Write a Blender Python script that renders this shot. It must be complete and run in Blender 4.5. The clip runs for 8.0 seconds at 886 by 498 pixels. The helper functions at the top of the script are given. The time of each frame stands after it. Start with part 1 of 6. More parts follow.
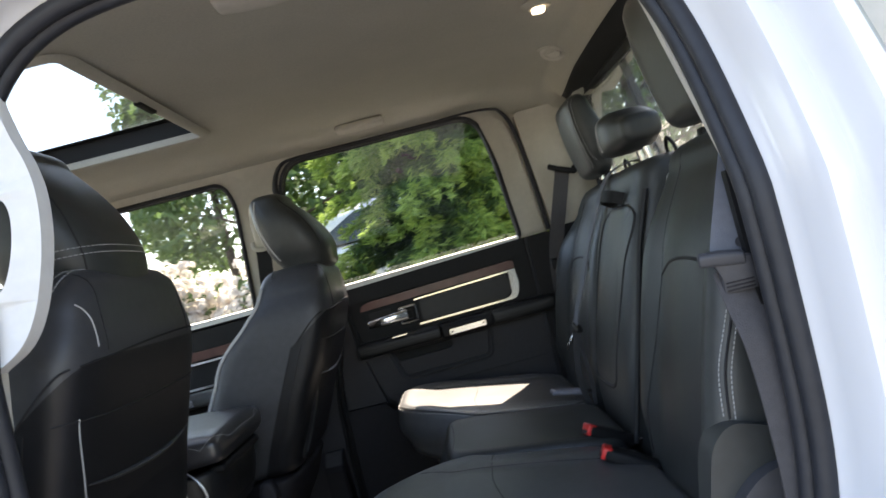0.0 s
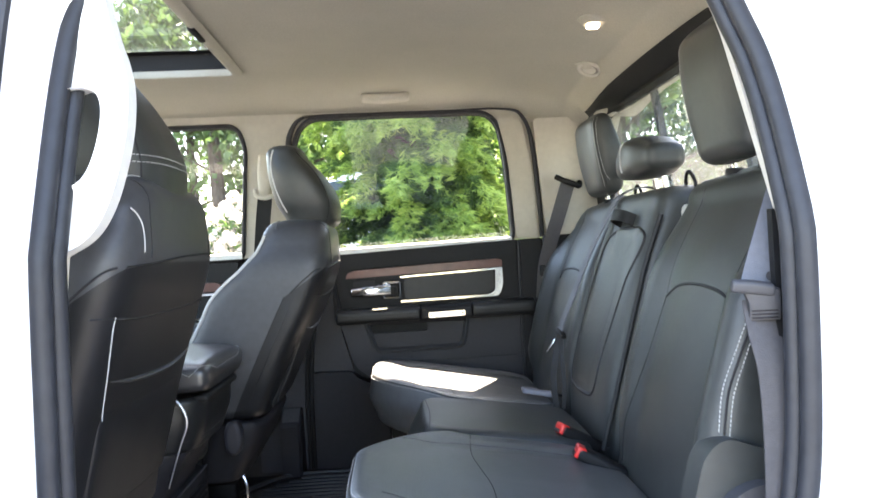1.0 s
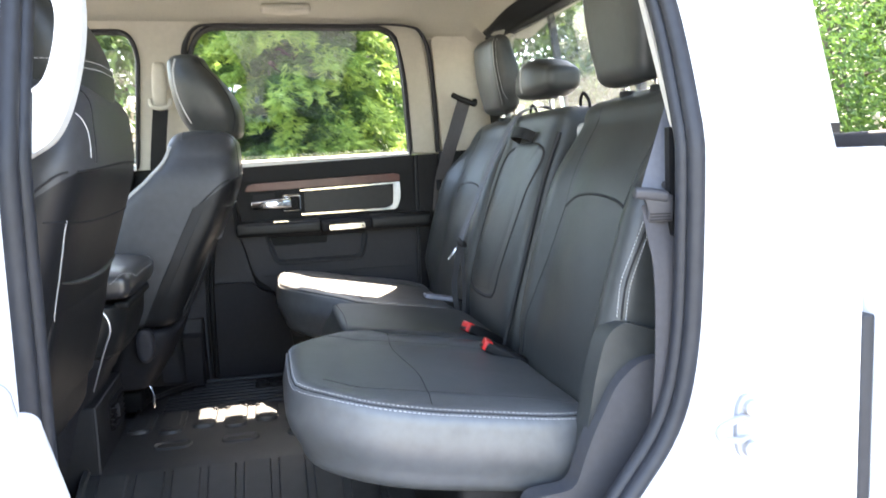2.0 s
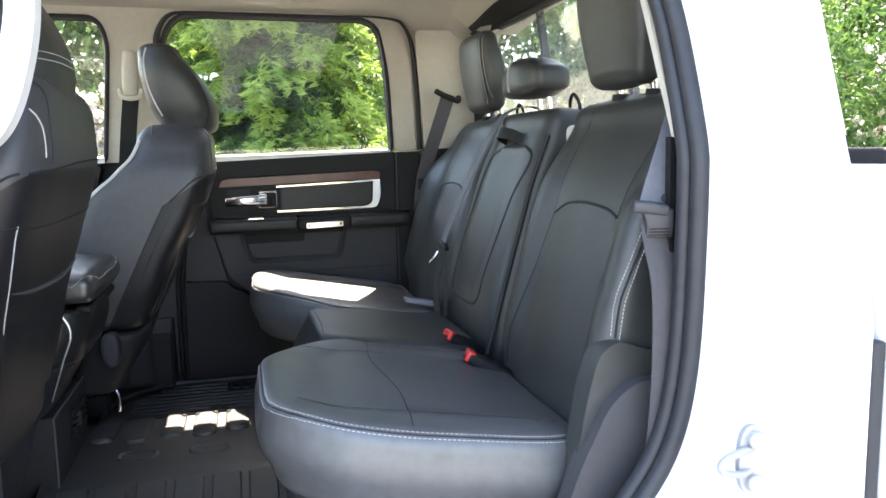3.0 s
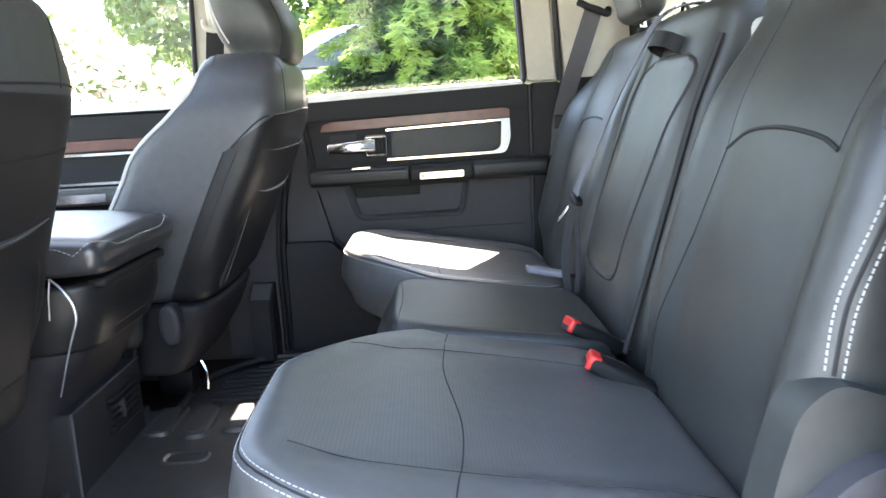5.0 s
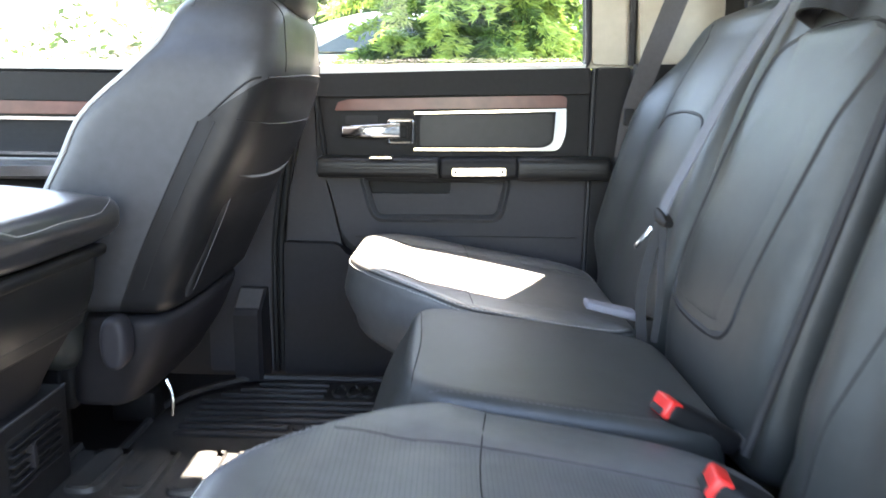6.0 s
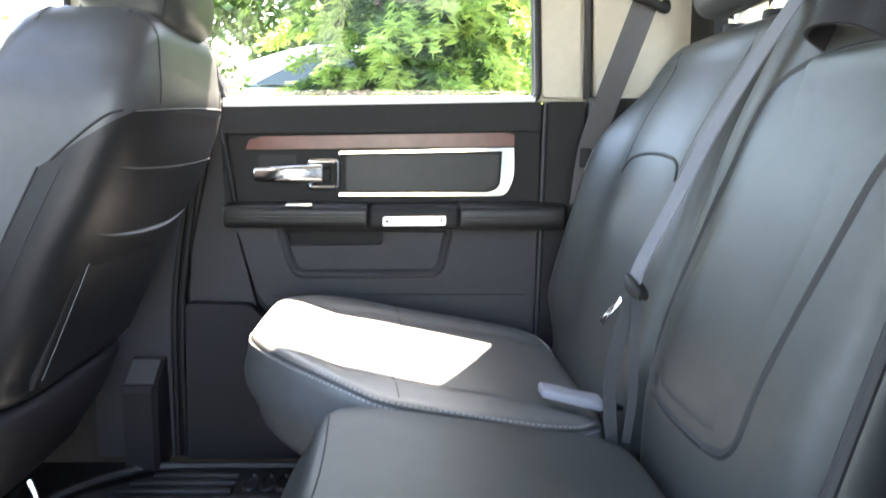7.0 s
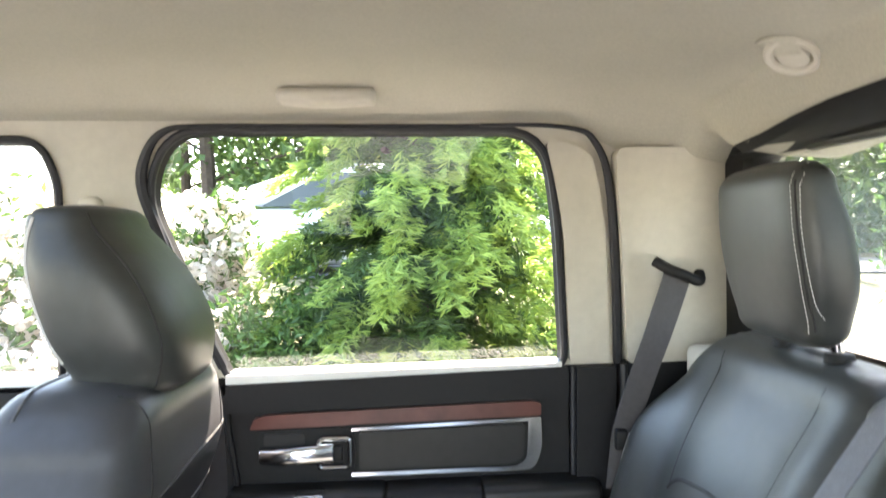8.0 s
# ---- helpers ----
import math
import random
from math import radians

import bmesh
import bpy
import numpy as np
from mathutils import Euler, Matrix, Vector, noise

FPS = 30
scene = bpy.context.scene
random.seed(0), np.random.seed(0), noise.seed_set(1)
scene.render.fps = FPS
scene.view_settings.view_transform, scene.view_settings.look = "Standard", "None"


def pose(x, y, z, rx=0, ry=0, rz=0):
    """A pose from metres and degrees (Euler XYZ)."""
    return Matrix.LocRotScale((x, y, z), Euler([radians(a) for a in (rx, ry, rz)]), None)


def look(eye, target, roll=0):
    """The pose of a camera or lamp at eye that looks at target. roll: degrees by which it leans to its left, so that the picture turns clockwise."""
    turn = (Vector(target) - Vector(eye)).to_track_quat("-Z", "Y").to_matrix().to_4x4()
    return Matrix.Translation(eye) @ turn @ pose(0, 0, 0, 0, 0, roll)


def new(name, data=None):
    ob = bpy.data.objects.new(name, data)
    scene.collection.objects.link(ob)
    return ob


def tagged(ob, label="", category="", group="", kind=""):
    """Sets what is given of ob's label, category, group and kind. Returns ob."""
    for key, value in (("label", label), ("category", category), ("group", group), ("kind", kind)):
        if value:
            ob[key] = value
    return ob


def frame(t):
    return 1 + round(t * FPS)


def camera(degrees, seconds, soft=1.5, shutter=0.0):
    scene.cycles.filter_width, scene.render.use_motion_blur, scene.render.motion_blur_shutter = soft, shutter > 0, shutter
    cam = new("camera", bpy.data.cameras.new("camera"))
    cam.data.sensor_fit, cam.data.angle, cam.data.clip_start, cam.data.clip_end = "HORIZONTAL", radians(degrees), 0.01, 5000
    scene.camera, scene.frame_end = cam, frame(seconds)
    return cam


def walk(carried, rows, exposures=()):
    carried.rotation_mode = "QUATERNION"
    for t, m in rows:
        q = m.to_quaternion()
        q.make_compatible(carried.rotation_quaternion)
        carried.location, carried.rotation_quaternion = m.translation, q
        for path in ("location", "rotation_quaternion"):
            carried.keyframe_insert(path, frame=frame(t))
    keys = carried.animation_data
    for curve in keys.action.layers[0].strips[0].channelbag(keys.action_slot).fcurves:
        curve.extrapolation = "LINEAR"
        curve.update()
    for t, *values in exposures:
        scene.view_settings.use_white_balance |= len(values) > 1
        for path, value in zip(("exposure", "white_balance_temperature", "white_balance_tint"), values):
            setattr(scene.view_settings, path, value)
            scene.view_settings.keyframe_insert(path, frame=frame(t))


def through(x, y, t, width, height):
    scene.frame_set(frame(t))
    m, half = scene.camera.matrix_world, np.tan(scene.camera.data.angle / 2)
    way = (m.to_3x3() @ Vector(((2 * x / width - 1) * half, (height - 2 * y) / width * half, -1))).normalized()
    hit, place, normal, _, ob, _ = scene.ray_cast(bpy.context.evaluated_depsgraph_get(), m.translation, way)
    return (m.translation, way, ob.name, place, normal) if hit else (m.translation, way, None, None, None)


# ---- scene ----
from mathutils.bvhtree import BVHTree
from mathutils.geometry import tessellate_polygon

cam = camera(61.2, 8.0, soft=1.5, shutter=0.3)
METRES, EYE, TILT, LEAN, TURN = 1.85, 1.58, 1.0, 14.5, 0.0
ROWS = [
    (0.0, 0.0, 0.0, 0.0, -0.0, 0.0, -0.0),
    (0.5, -0.0469, -0.0034, -0.0145, -3.13, 2.61, -6.84),
    (1.0, -0.0616, -0.0261, -0.0206, -3.23, -0.14, -11.75),
    (1.5, -0.0913, -0.0599, -0.0298, -8.52, -2.55, -11.91),
    (2.0, -0.115, -0.0755, -0.0382, -13.24, -4.25, -12.3),
    (3.5, -0.1038, 0.0141, -0.0246, -12.43, -2.38, -13.97),
    (4.0, -0.0559, 0.0645, -0.0211, -5.02, -2.15, -15.17),
    (4.5, -0.0126, 0.1242, -0.0162, -2.93, -9.47, -11.72),
    (6.0, -0.0092, 0.3879, -0.0561, 0.89, -11.76, -15.62),
    (6.5, 0.0047, 0.4891, -0.0638, 0.61, -10.24, -15.34),
    (7.0, 0.0093, 0.5174, -0.0477, -2.99, -8.18, -15.75),
    (7.5, -0.0102, 0.5798, 0.0429, -2.72, -4.68, -14.4),
    (8.0, -0.0446, 0.5943, 0.1217, -2.56, -1.69, -14.13),
]
BETWEEN = [
    (0.2, -0.0488, 0.0004, 1.5759, 92.04, 10.89, -3.04),
    (2.2, -0.2344, -0.1364, 1.5595, 81.87, 1.68, -14.46),
    (3.3, -0.2078, -0.0138, 1.5877, 84.05, 0.71, -14.39),
    (4.3, -0.0565, 0.1785, 1.5610, 82.25, -0.60, -3.87),
    (4.7, -0.0150, 0.2770, 1.5480, 80.30, 3.80, -1.85),
    (5.8, -0.0406, 0.6220, 1.5022, 78.48, -1.34, -0.67),
    (6.2, -0.0341, 0.8136, 1.4956, 80.20, -0.98, 1.09),
    (7.2, 0.0054, 1.0042, 1.5604, 83.62, -0.98, -3.81),
    (7.8, -0.0043, 1.0884, 1.7786, 87.86, 0.62, -2.45),
]
PATH = [(t, pose(0, 0, EYE, TILT, LEAN, TURN) @ pose(METRES * x, METRES * y, METRES * z, 90 + pitch, roll, yaw)) for t, x, y, z, yaw, pitch, roll in ROWS]
PATH += [(t, pose(*row)) for t, *row in BETWEEN]
walk(cam, sorted(PATH, key=lambda row: row[0]), exposures=[(t, stops, 7600, 16) for t, stops in ((0.0, 2.5), (0.5, 3.6), (1.0, 3.92), (2.2, 3.92), (3.3, 3.6), (4.0, 4.16), (4.5, 4.3), (5.8, 4.7), (7.0, 4.85), (7.6, 4.62), (8.0, 4.32))])

# ---- daylight: sun high on the far side, coming in through the far door's window ----
world = bpy.data.worlds.new("sky")
scene.world = world
world.use_nodes = True
sky = world.node_tree.nodes.new("ShaderNodeTexSky")
sky.sky_type, sky.sun_disc = "NISHITA", False
sky.sun_elevation, sky.sun_rotation = radians(55.9), math.atan2(0.22, 0.64)
back = world.node_tree.nodes["Background"]
back.inputs["Strength"].default_value = 0.15
world.node_tree.links.new(sky.outputs["Color"], back.inputs["Color"])
sun = new("sun", bpy.data.lights.new("sun", "SUN"))
sun.data.energy, sun.data.angle, sun.data.color = 4.5, radians(0.5), (1.0, 0.95, 0.87)
sun.matrix_basis = look((0.22 * 20, 0.64 * 20, 20), (0, 0, 0))


# ---- materials ----
def material(name, colour, rough=0.5, metal=0.0, vary=0.15, scale=30.0, bump=0.0, bump_scale=200.0, spec=0.5, second=None, wear=4.0, each=0.0, folds=0.0):
    """A surface with variation at two scales, fine relief and, for loose pieces, a change from piece to piece."""
    m = bpy.data.materials.new(name)
    m.use_nodes = True
    t = m.node_tree
    n, l = t.nodes, t.links
    bsdf = n["Principled BSDF"]
    co = n.new("ShaderNodeTexCoord")
    fine, broad = n.new("ShaderNodeTexNoise"), n.new("ShaderNodeTexNoise")
    fine.inputs["Scale"].default_value, fine.inputs["Detail"].default_value = scale, 5
    broad.inputs["Scale"].default_value, broad.inputs["Detail"].default_value = wear, 3
    l.new(co.outputs["Object"], fine.inputs["Vector"]), l.new(co.outputs["Object"], broad.inputs["Vector"])
    add = n.new("ShaderNodeMath")
    add.operation = "ADD"
    l.new(fine.outputs["Fac"], add.inputs[0]), l.new(broad.outputs["Fac"], add.inputs[1])
    ramp = n.new("ShaderNodeMapRange")
    ramp.inputs["From Min"].default_value, ramp.inputs["From Max"].default_value = 0.65, 1.35
    l.new(add.outputs[0], ramp.inputs["Value"])
    mix = n.new("ShaderNodeMix")
    mix.data_type = "RGBA"
    other = second or tuple(c * (1 + 2 * vary) for c in colour)
    first = colour if second else tuple(c * (1 - vary) for c in colour)
    mix.inputs[6].default_value, mix.inputs[7].default_value = (*first, 1), (*other, 1)
    l.new(ramp.outputs["Result"], mix.inputs[0])
    colour_out = mix.outputs[2]
    if each:
        info, hsv = n.new("ShaderNodeObjectInfo"), n.new("ShaderNodeHueSaturation")
        span = n.new("ShaderNodeMapRange")
        span.inputs["To Min"].default_value, span.inputs["To Max"].default_value = 1 - each, 1 + each
        l.new(info.outputs["Random"], span.inputs["Value"]), l.new(span.outputs["Result"], hsv.inputs["Value"])
        l.new(colour_out, hsv.inputs["Color"])
        colour_out = hsv.outputs["Color"]
    l.new(colour_out, bsdf.inputs["Base Color"])
    rr = n.new("ShaderNodeMapRange")
    rr.inputs["To Min"].default_value, rr.inputs["To Max"].default_value = max(rough - 0.07, 0.02), min(rough + 0.07, 1)
    l.new(broad.outputs["Fac"], rr.inputs["Value"]), l.new(rr.outputs["Result"], bsdf.inputs["Roughness"])
    bsdf.inputs["Metallic"].default_value = metal
    bsdf.inputs["Specular IOR Level"].default_value = spec
    if bump:
        cells, b = n.new("ShaderNodeTexVoronoi"), n.new("ShaderNodeBump")
        cells.inputs["Scale"].default_value = bump_scale
        l.new(co.outputs["Object"], cells.inputs["Vector"])
        b.inputs["Strength"].default_value, b.inputs["Distance"].default_value = bump, 0.002
        l.new(cells.outputs["Distance"], b.inputs["Height"]), l.new(b.outputs["Normal"], bsdf.inputs["Normal"])
        if folds:
            soft, wide = n.new("ShaderNodeTexNoise"), n.new("ShaderNodeBump")
            soft.inputs["Scale"].default_value, soft.inputs["Detail"].default_value, soft.inputs["Distortion"].default_value = 7.0, 1.0, 0.0
            wide.inputs["Strength"].default_value, wide.inputs["Distance"].default_value = folds, 0.012
            l.new(co.outputs["Object"], soft.inputs["Vector"]), l.new(soft.outputs["Fac"], wide.inputs["Height"])
            l.new(wide.outputs["Normal"], b.inputs["Normal"])
    return m


def perforated(source, name, spacing=0.0042):
    """A copy of a leather with rows of small punched holes."""
    m = source.copy()
    m.name = name
    n, l = m.node_tree.nodes, m.node_tree.links
    bsdf = n["Principled BSDF"]
    co, cells, span, mix = n.new("ShaderNodeTexCoord"), n.new("ShaderNodeTexVoronoi"), n.new("ShaderNodeMapRange"), n.new("ShaderNodeMix")
    cells.inputs["Scale"].default_value, cells.inputs["Randomness"].default_value = 1 / spacing, 0.0
    cells.voronoi_dimensions = "2D"
    span.inputs["From Min"].default_value, span.inputs["From Max"].default_value = 0.13, 0.25
    mix.data_type = "RGBA"
    mix.inputs[6].default_value = (0.026, 0.027, 0.028, 1)
    l.new(co.outputs["Object"], cells.inputs["Vector"]), l.new(cells.outputs["Distance"], span.inputs["Value"])
    l.new(span.outputs["Result"], mix.inputs[0])
    l.new(bsdf.inputs["Base Color"].links[0].from_socket, mix.inputs[7])
    l.new(mix.outputs[2], bsdf.inputs["Base Color"])
    return m


def leaf_material(name, dark, light, through=0.35, wear=3.0):
    """Leaves: colour by clump and by island, some light let through."""
    m = bpy.data.materials.new(name)
    m.use_nodes = True
    n, l = m.node_tree.nodes, m.node_tree.links
    out = n["Material Output"]
    geo, mix, noise_tex, co = n.new("ShaderNodeNewGeometry"), n.new("ShaderNodeMix"), n.new("ShaderNodeTexNoise"), n.new("ShaderNodeTexCoord")
    mix.data_type = "RGBA"
    mix.inputs[6].default_value, mix.inputs[7].default_value = (*dark, 1), (*light, 1)
    noise_tex.inputs["Scale"].default_value = wear
    l.new(co.outputs["Object"], noise_tex.inputs["Vector"])
    avg = n.new("ShaderNodeMath")
    avg.operation = "MULTIPLY_ADD"
    avg.inputs[1].default_value = 0.6
    l.new(geo.outputs["Random Per Island"], avg.inputs[0])
    half = n.new("ShaderNodeMath")
    half.operation = "MULTIPLY_ADD"
    half.inputs[1].default_value, half.inputs[2].default_value = 1.4, -0.5
    l.new(noise_tex.outputs["Fac"], half.inputs[0]), l.new(half.outputs[0], avg.inputs[2]), l.new(avg.outputs[0], mix.inputs[0])
    bsdf, trans, both = n["Principled BSDF"], n.new("ShaderNodeBsdfTranslucent"), n.new("ShaderNodeMixShader")
    bsdf.inputs["Roughness"].default_value = 0.55
    l.new(mix.outputs[2], bsdf.inputs["Base Color"]), l.new(mix.outputs[2], trans.inputs["Color"])
    both.inputs[0].default_value = through
    l.new(bsdf.outputs[0], both.inputs[1]), l.new(trans.outputs[0], both.inputs[2]), l.new(both.outputs[0], out.inputs["Surface"])
    return m


def glass_material(name, tint, dust=0.0):
    """Window glass: tinted see-through with mirror gloss that grows towards grazing angles, alike from both sides."""
    m = bpy.data.materials.new(name)
    m.use_nodes = True
    n, l = m.node_tree.nodes, m.node_tree.links
    clear, gloss, mix, facing = n.new("ShaderNodeBsdfTransparent"), n.new("ShaderNodeBsdfGlossy"), n.new("ShaderNodeMixShader"), n.new("ShaderNodeLayerWeight")
    clear.inputs["Color"].default_value = (*tint, 1)
    gloss.inputs["Roughness"].default_value = 0.01
    power, scaled = n.new("ShaderNodeMath"), n.new("ShaderNodeMath")
    power.operation, power.inputs[1].default_value = "POWER", 5.0
    scaled.operation, scaled.inputs[1].default_value, scaled.inputs[2].default_value = "MULTIPLY_ADD", 0.8, 0.026
    l.new(facing.outputs["Facing"], power.inputs[0]), l.new(power.outputs[0], scaled.inputs[0]), l.new(scaled.outputs[0], mix.inputs[0])
    l.new(clear.outputs[0], mix.inputs[1]), l.new(gloss.outputs[0], mix.inputs[2])
    if dust:
        film, add = n.new("ShaderNodeBsdfTranslucent"), n.new("ShaderNodeMixShader")
        film.inputs["Color"].default_value = (0.8, 0.82, 0.8, 1)
        add.inputs[0].default_value = dust
        l.new(mix.outputs[0], add.inputs[1]), l.new(film.outputs[0], add.inputs[2])
        l.new(add.outputs[0], n["Material Output"].inputs["Surface"])
    else:
        l.new(mix.outputs[0], n["Material Output"].inputs["Surface"])
    return m


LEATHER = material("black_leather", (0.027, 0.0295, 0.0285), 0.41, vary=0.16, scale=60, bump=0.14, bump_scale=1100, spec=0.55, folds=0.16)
# same hide as the backrests, paler: the cushions' sheen is put into the colour
LEATHER_SHEEN = material("cushion_sheen_leather", (0.065, 0.068, 0.070), 0.40, vary=0.16, scale=60, bump=0.14, bump_scale=1100, spec=0.85, folds=0.16)
PERFORATED = perforated(LEATHER_SHEEN, "perforated_leather")
# seat sides, with some of their sheen lifted into the colour
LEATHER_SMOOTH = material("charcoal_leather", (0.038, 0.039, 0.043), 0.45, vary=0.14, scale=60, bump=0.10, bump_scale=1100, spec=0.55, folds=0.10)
LEATHER_GLOSS = material("sheeny_leather", (0.032, 0.032, 0.035), 0.30, vary=0.14, scale=60, bump=0.10, bump_scale=1100, spec=0.7)
# same seats' rear faces, darkened in colour because they lie in shade
LEATHER_SHADED = material("shaded_back_leather", (0.011, 0.011, 0.0122), 0.42, vary=0.15, scale=60, bump=0.12, bump_scale=1000, spec=0.32, folds=0.14)
LEATHER_DARK = material("dark_leather", (0.011, 0.011, 0.0115), 0.40, vary=0.15, scale=60, bump=0.1, bump_scale=1100, spec=0.3)
PLASTIC_MID = material("mid_grey_plastic", (0.040, 0.040, 0.044), 0.55, vary=0.12, scale=90, bump=0.15, bump_scale=900)
PLASTIC = material("black_plastic", (0.009, 0.0088, 0.0099), 0.55, vary=0.15, scale=90, bump=0.2, bump_scale=900, spec=0.24)
PLASTIC_GREY = material("grey_plastic", (0.013, 0.0122, 0.0145), 0.58, vary=0.15, scale=90, bump=0.2, bump_scale=900, spec=0.24)
DOOR_GREY = material("door_grey_plastic", (0.024, 0.0226, 0.0268), 0.52, vary=0.12, scale=90, bump=0.2, bump_scale=900, spec=0.32)
PLASTIC_DARK = material("dark_plastic", (0.005, 0.005, 0.0055), 0.6, vary=0.15, scale=90, bump=0.2, bump_scale=900, spec=0.3)
# near-black that stands for the shade inside the door pocket
POCKET_SHADE = material("pocket_shade", (0.004, 0.004, 0.004), 0.9, vary=0.1, spec=0.05)
STEEL = material("dull_steel", (0.30, 0.30, 0.31), 0.45, vary=0.1)
RUBBER = material("rubber_mat", (0.021, 0.0215, 0.022), 0.46, vary=0.3, scale=40, bump=0.2, bump_scale=700, wear=7)
SEAL = material("rubber_seal", (0.020, 0.021, 0.025), 0.48, vary=0.2, scale=50, spec=0.35)
BEIGE = material("beige_trim", (0.50, 0.47, 0.40), 0.7, vary=0.05, scale=60, bump=0.15, bump_scale=900)
HEADLINER = material("beige_headliner", (0.45, 0.428, 0.355), 0.95, vary=0.06, scale=220, bump=0.3, bump_scale=1200, spec=0.1)
CHROME = material("chrome", (0.75, 0.75, 0.76), 0.12, metal=1.0, vary=0.03)
WOOD = material("dark_wood", (0.060, 0.018, 0.014), 0.30, vary=0.35, scale=25, second=(0.125, 0.042, 0.034), spec=0.4)
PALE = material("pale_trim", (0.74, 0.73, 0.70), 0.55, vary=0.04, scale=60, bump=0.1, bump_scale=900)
WHITE = material("white_paint", (0.70, 0.70, 0.71), 0.14, vary=0.02, scale=8, spec=0.6)
# belt webbing where the sky lights it: pale bluish cast is in the colour
WEBBING_SKYLIT = material("skylit_webbing", (0.105, 0.110, 0.128), 0.72, vary=0.10, scale=120, bump=0.2, bump_scale=700)
RED = material("red_plastic", (0.65, 0.025, 0.02), 0.4, vary=0.08)
THREAD = material("white_thread", (0.42, 0.42, 0.41), 0.8, vary=0.05)
THREAD_GREY = material("grey_thread", (0.10, 0.10, 0.105), 0.75, vary=0.1)
# the same webbing in two darker tones that stand for shade
WEBBING_SHADED = material("shaded_webbing", (0.058, 0.055, 0.058), 0.7, vary=0.12, scale=120, bump=0.3, bump_scale=700)
WEBBING_DEEP_SHADE = material("deep_shade_webbing", (0.020, 0.020, 0.022), 0.7, vary=0.15, scale=120, bump=0.5, bump_scale=700)
SEAM = material("seam", (0.010, 0.010, 0.011), 0.7, vary=0.1)
SHELL = material("silver_sill", (0.62, 0.62, 0.60), 0.4, vary=0.05)
METAL = material("grey_metal", (0.35, 0.36, 0.38), 0.35, metal=0.9, vary=0.1)
PAD = material("grey_pad", (0.17, 0.17, 0.20), 0.7, vary=0.12)
TARMAC = material("tarmac", (0.12, 0.12, 0.125), 0.9, vary=0.3, scale=80, bump=0.6, bump_scale=120)
GRASS = material("bank", (0.09, 0.11, 0.04), 0.95, vary=0.4, scale=9, bump=0.6, bump_scale=60, second=(0.16, 0.12, 0.07))
BARK = material("bark", (0.07, 0.05, 0.04), 0.9, vary=0.4, scale=12, bump=0.8, bump_scale=40)
# inner green darkened for the crown's shade; yellow-green tips also brightened as sunlit
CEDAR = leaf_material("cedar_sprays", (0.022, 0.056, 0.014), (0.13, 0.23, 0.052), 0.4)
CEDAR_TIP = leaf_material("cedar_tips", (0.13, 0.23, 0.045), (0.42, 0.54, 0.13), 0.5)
BROAD = leaf_material("broad_leaves", (0.022, 0.062, 0.012), (0.105, 0.20, 0.04), 0.35)
BLOSSOM = leaf_material("pale_blossom", (0.66, 0.58, 0.52), (0.84, 0.80, 0.73), 0.5)
WOODS = leaf_material("wood_leaves", (0.035, 0.075, 0.02), (0.15, 0.24, 0.07), 0.4, wear=0.5)
TINT = glass_material("tinted_glass", (0.86, 0.89, 0.88))
HAZED = glass_material("hazed_glass", (0.88, 0.90, 0.89), 0.003)
DUSTY = glass_material("dusty_glass", (0.76, 0.79, 0.78), 0.05)
ROOF_GLASS = glass_material("roof_glass", (0.80, 0.83, 0.82), 0.004)
CLEAR = glass_material("clear_glass", (0.97, 0.98, 0.975))
LAMP = bpy.data.materials.new("lamp_lens")
LAMP.use_nodes = True
LAMP.node_tree.nodes["Principled BSDF"].inputs["Emission Color"].default_value = (1, 0.85, 0.66, 1)
LAMP.node_tree.nodes["Principled BSDF"].inputs["Emission Strength"].default_value = 1.2


# ---- builders ----
def part(name, bm, mat, parent=None, label="", smooth=True, angle=40):
    """Links a bmesh as one mesh object under a thing or a part."""
    me = bpy.data.meshes.new(name)
    bmesh.ops.recalc_face_normals(bm, faces=bm.faces)
    for f in bm.faces:
        f.smooth = smooth
    if smooth:
        for e in bm.edges:
            if len(e.link_faces) == 2 and e.calc_face_angle(0) > radians(angle):
                e.smooth = False
    bm.to_mesh(me)
    bm.free()
    me.materials.append(mat)
    ob = new(name, me)
    if parent:
        ob.parent = parent
        ob.matrix_parent_inverse = Matrix.Translation(-true_place(parent))
    if label:
        ob["label"] = label
    return ob


def true_place(ob):
    return ob.location if ob.data is None else Vector((0, 0, 0))


def thing(name, at, label, category, group="", kind=""):
    ob = new(name)
    ob.location = at
    ob.empty_display_size = 0.05
    return tagged(ob, label, category, group, kind)


def smooth_rows(rows, count):
    """Monotone resampling of section rows by cubic easing along the first column."""
    rows = np.array(rows, float)
    s = np.linspace(rows[0, 0], rows[-1, 0], count)
    out = [s]
    for k in range(1, rows.shape[1]):
        y, x = rows[:, k], rows[:, 0]
        d = np.gradient(y, x) if len(x) > 2 else np.full(len(x), (y[-1] - y[0]) / (x[-1] - x[0]))
        i = np.clip(np.searchsorted(x, s) - 1, 0, len(x) - 2)
        h = x[i + 1] - x[i]
        u = (s - x[i]) / h
        out.append((2 * u**3 - 3 * u**2 + 1) * y[i] + (u**3 - 2 * u**2 + u) * h * d[i] + (-2 * u**3 + 3 * u**2) * y[i + 1] + (u**3 - u**2) * h * d[i + 1])
    return np.stack(out, 1)


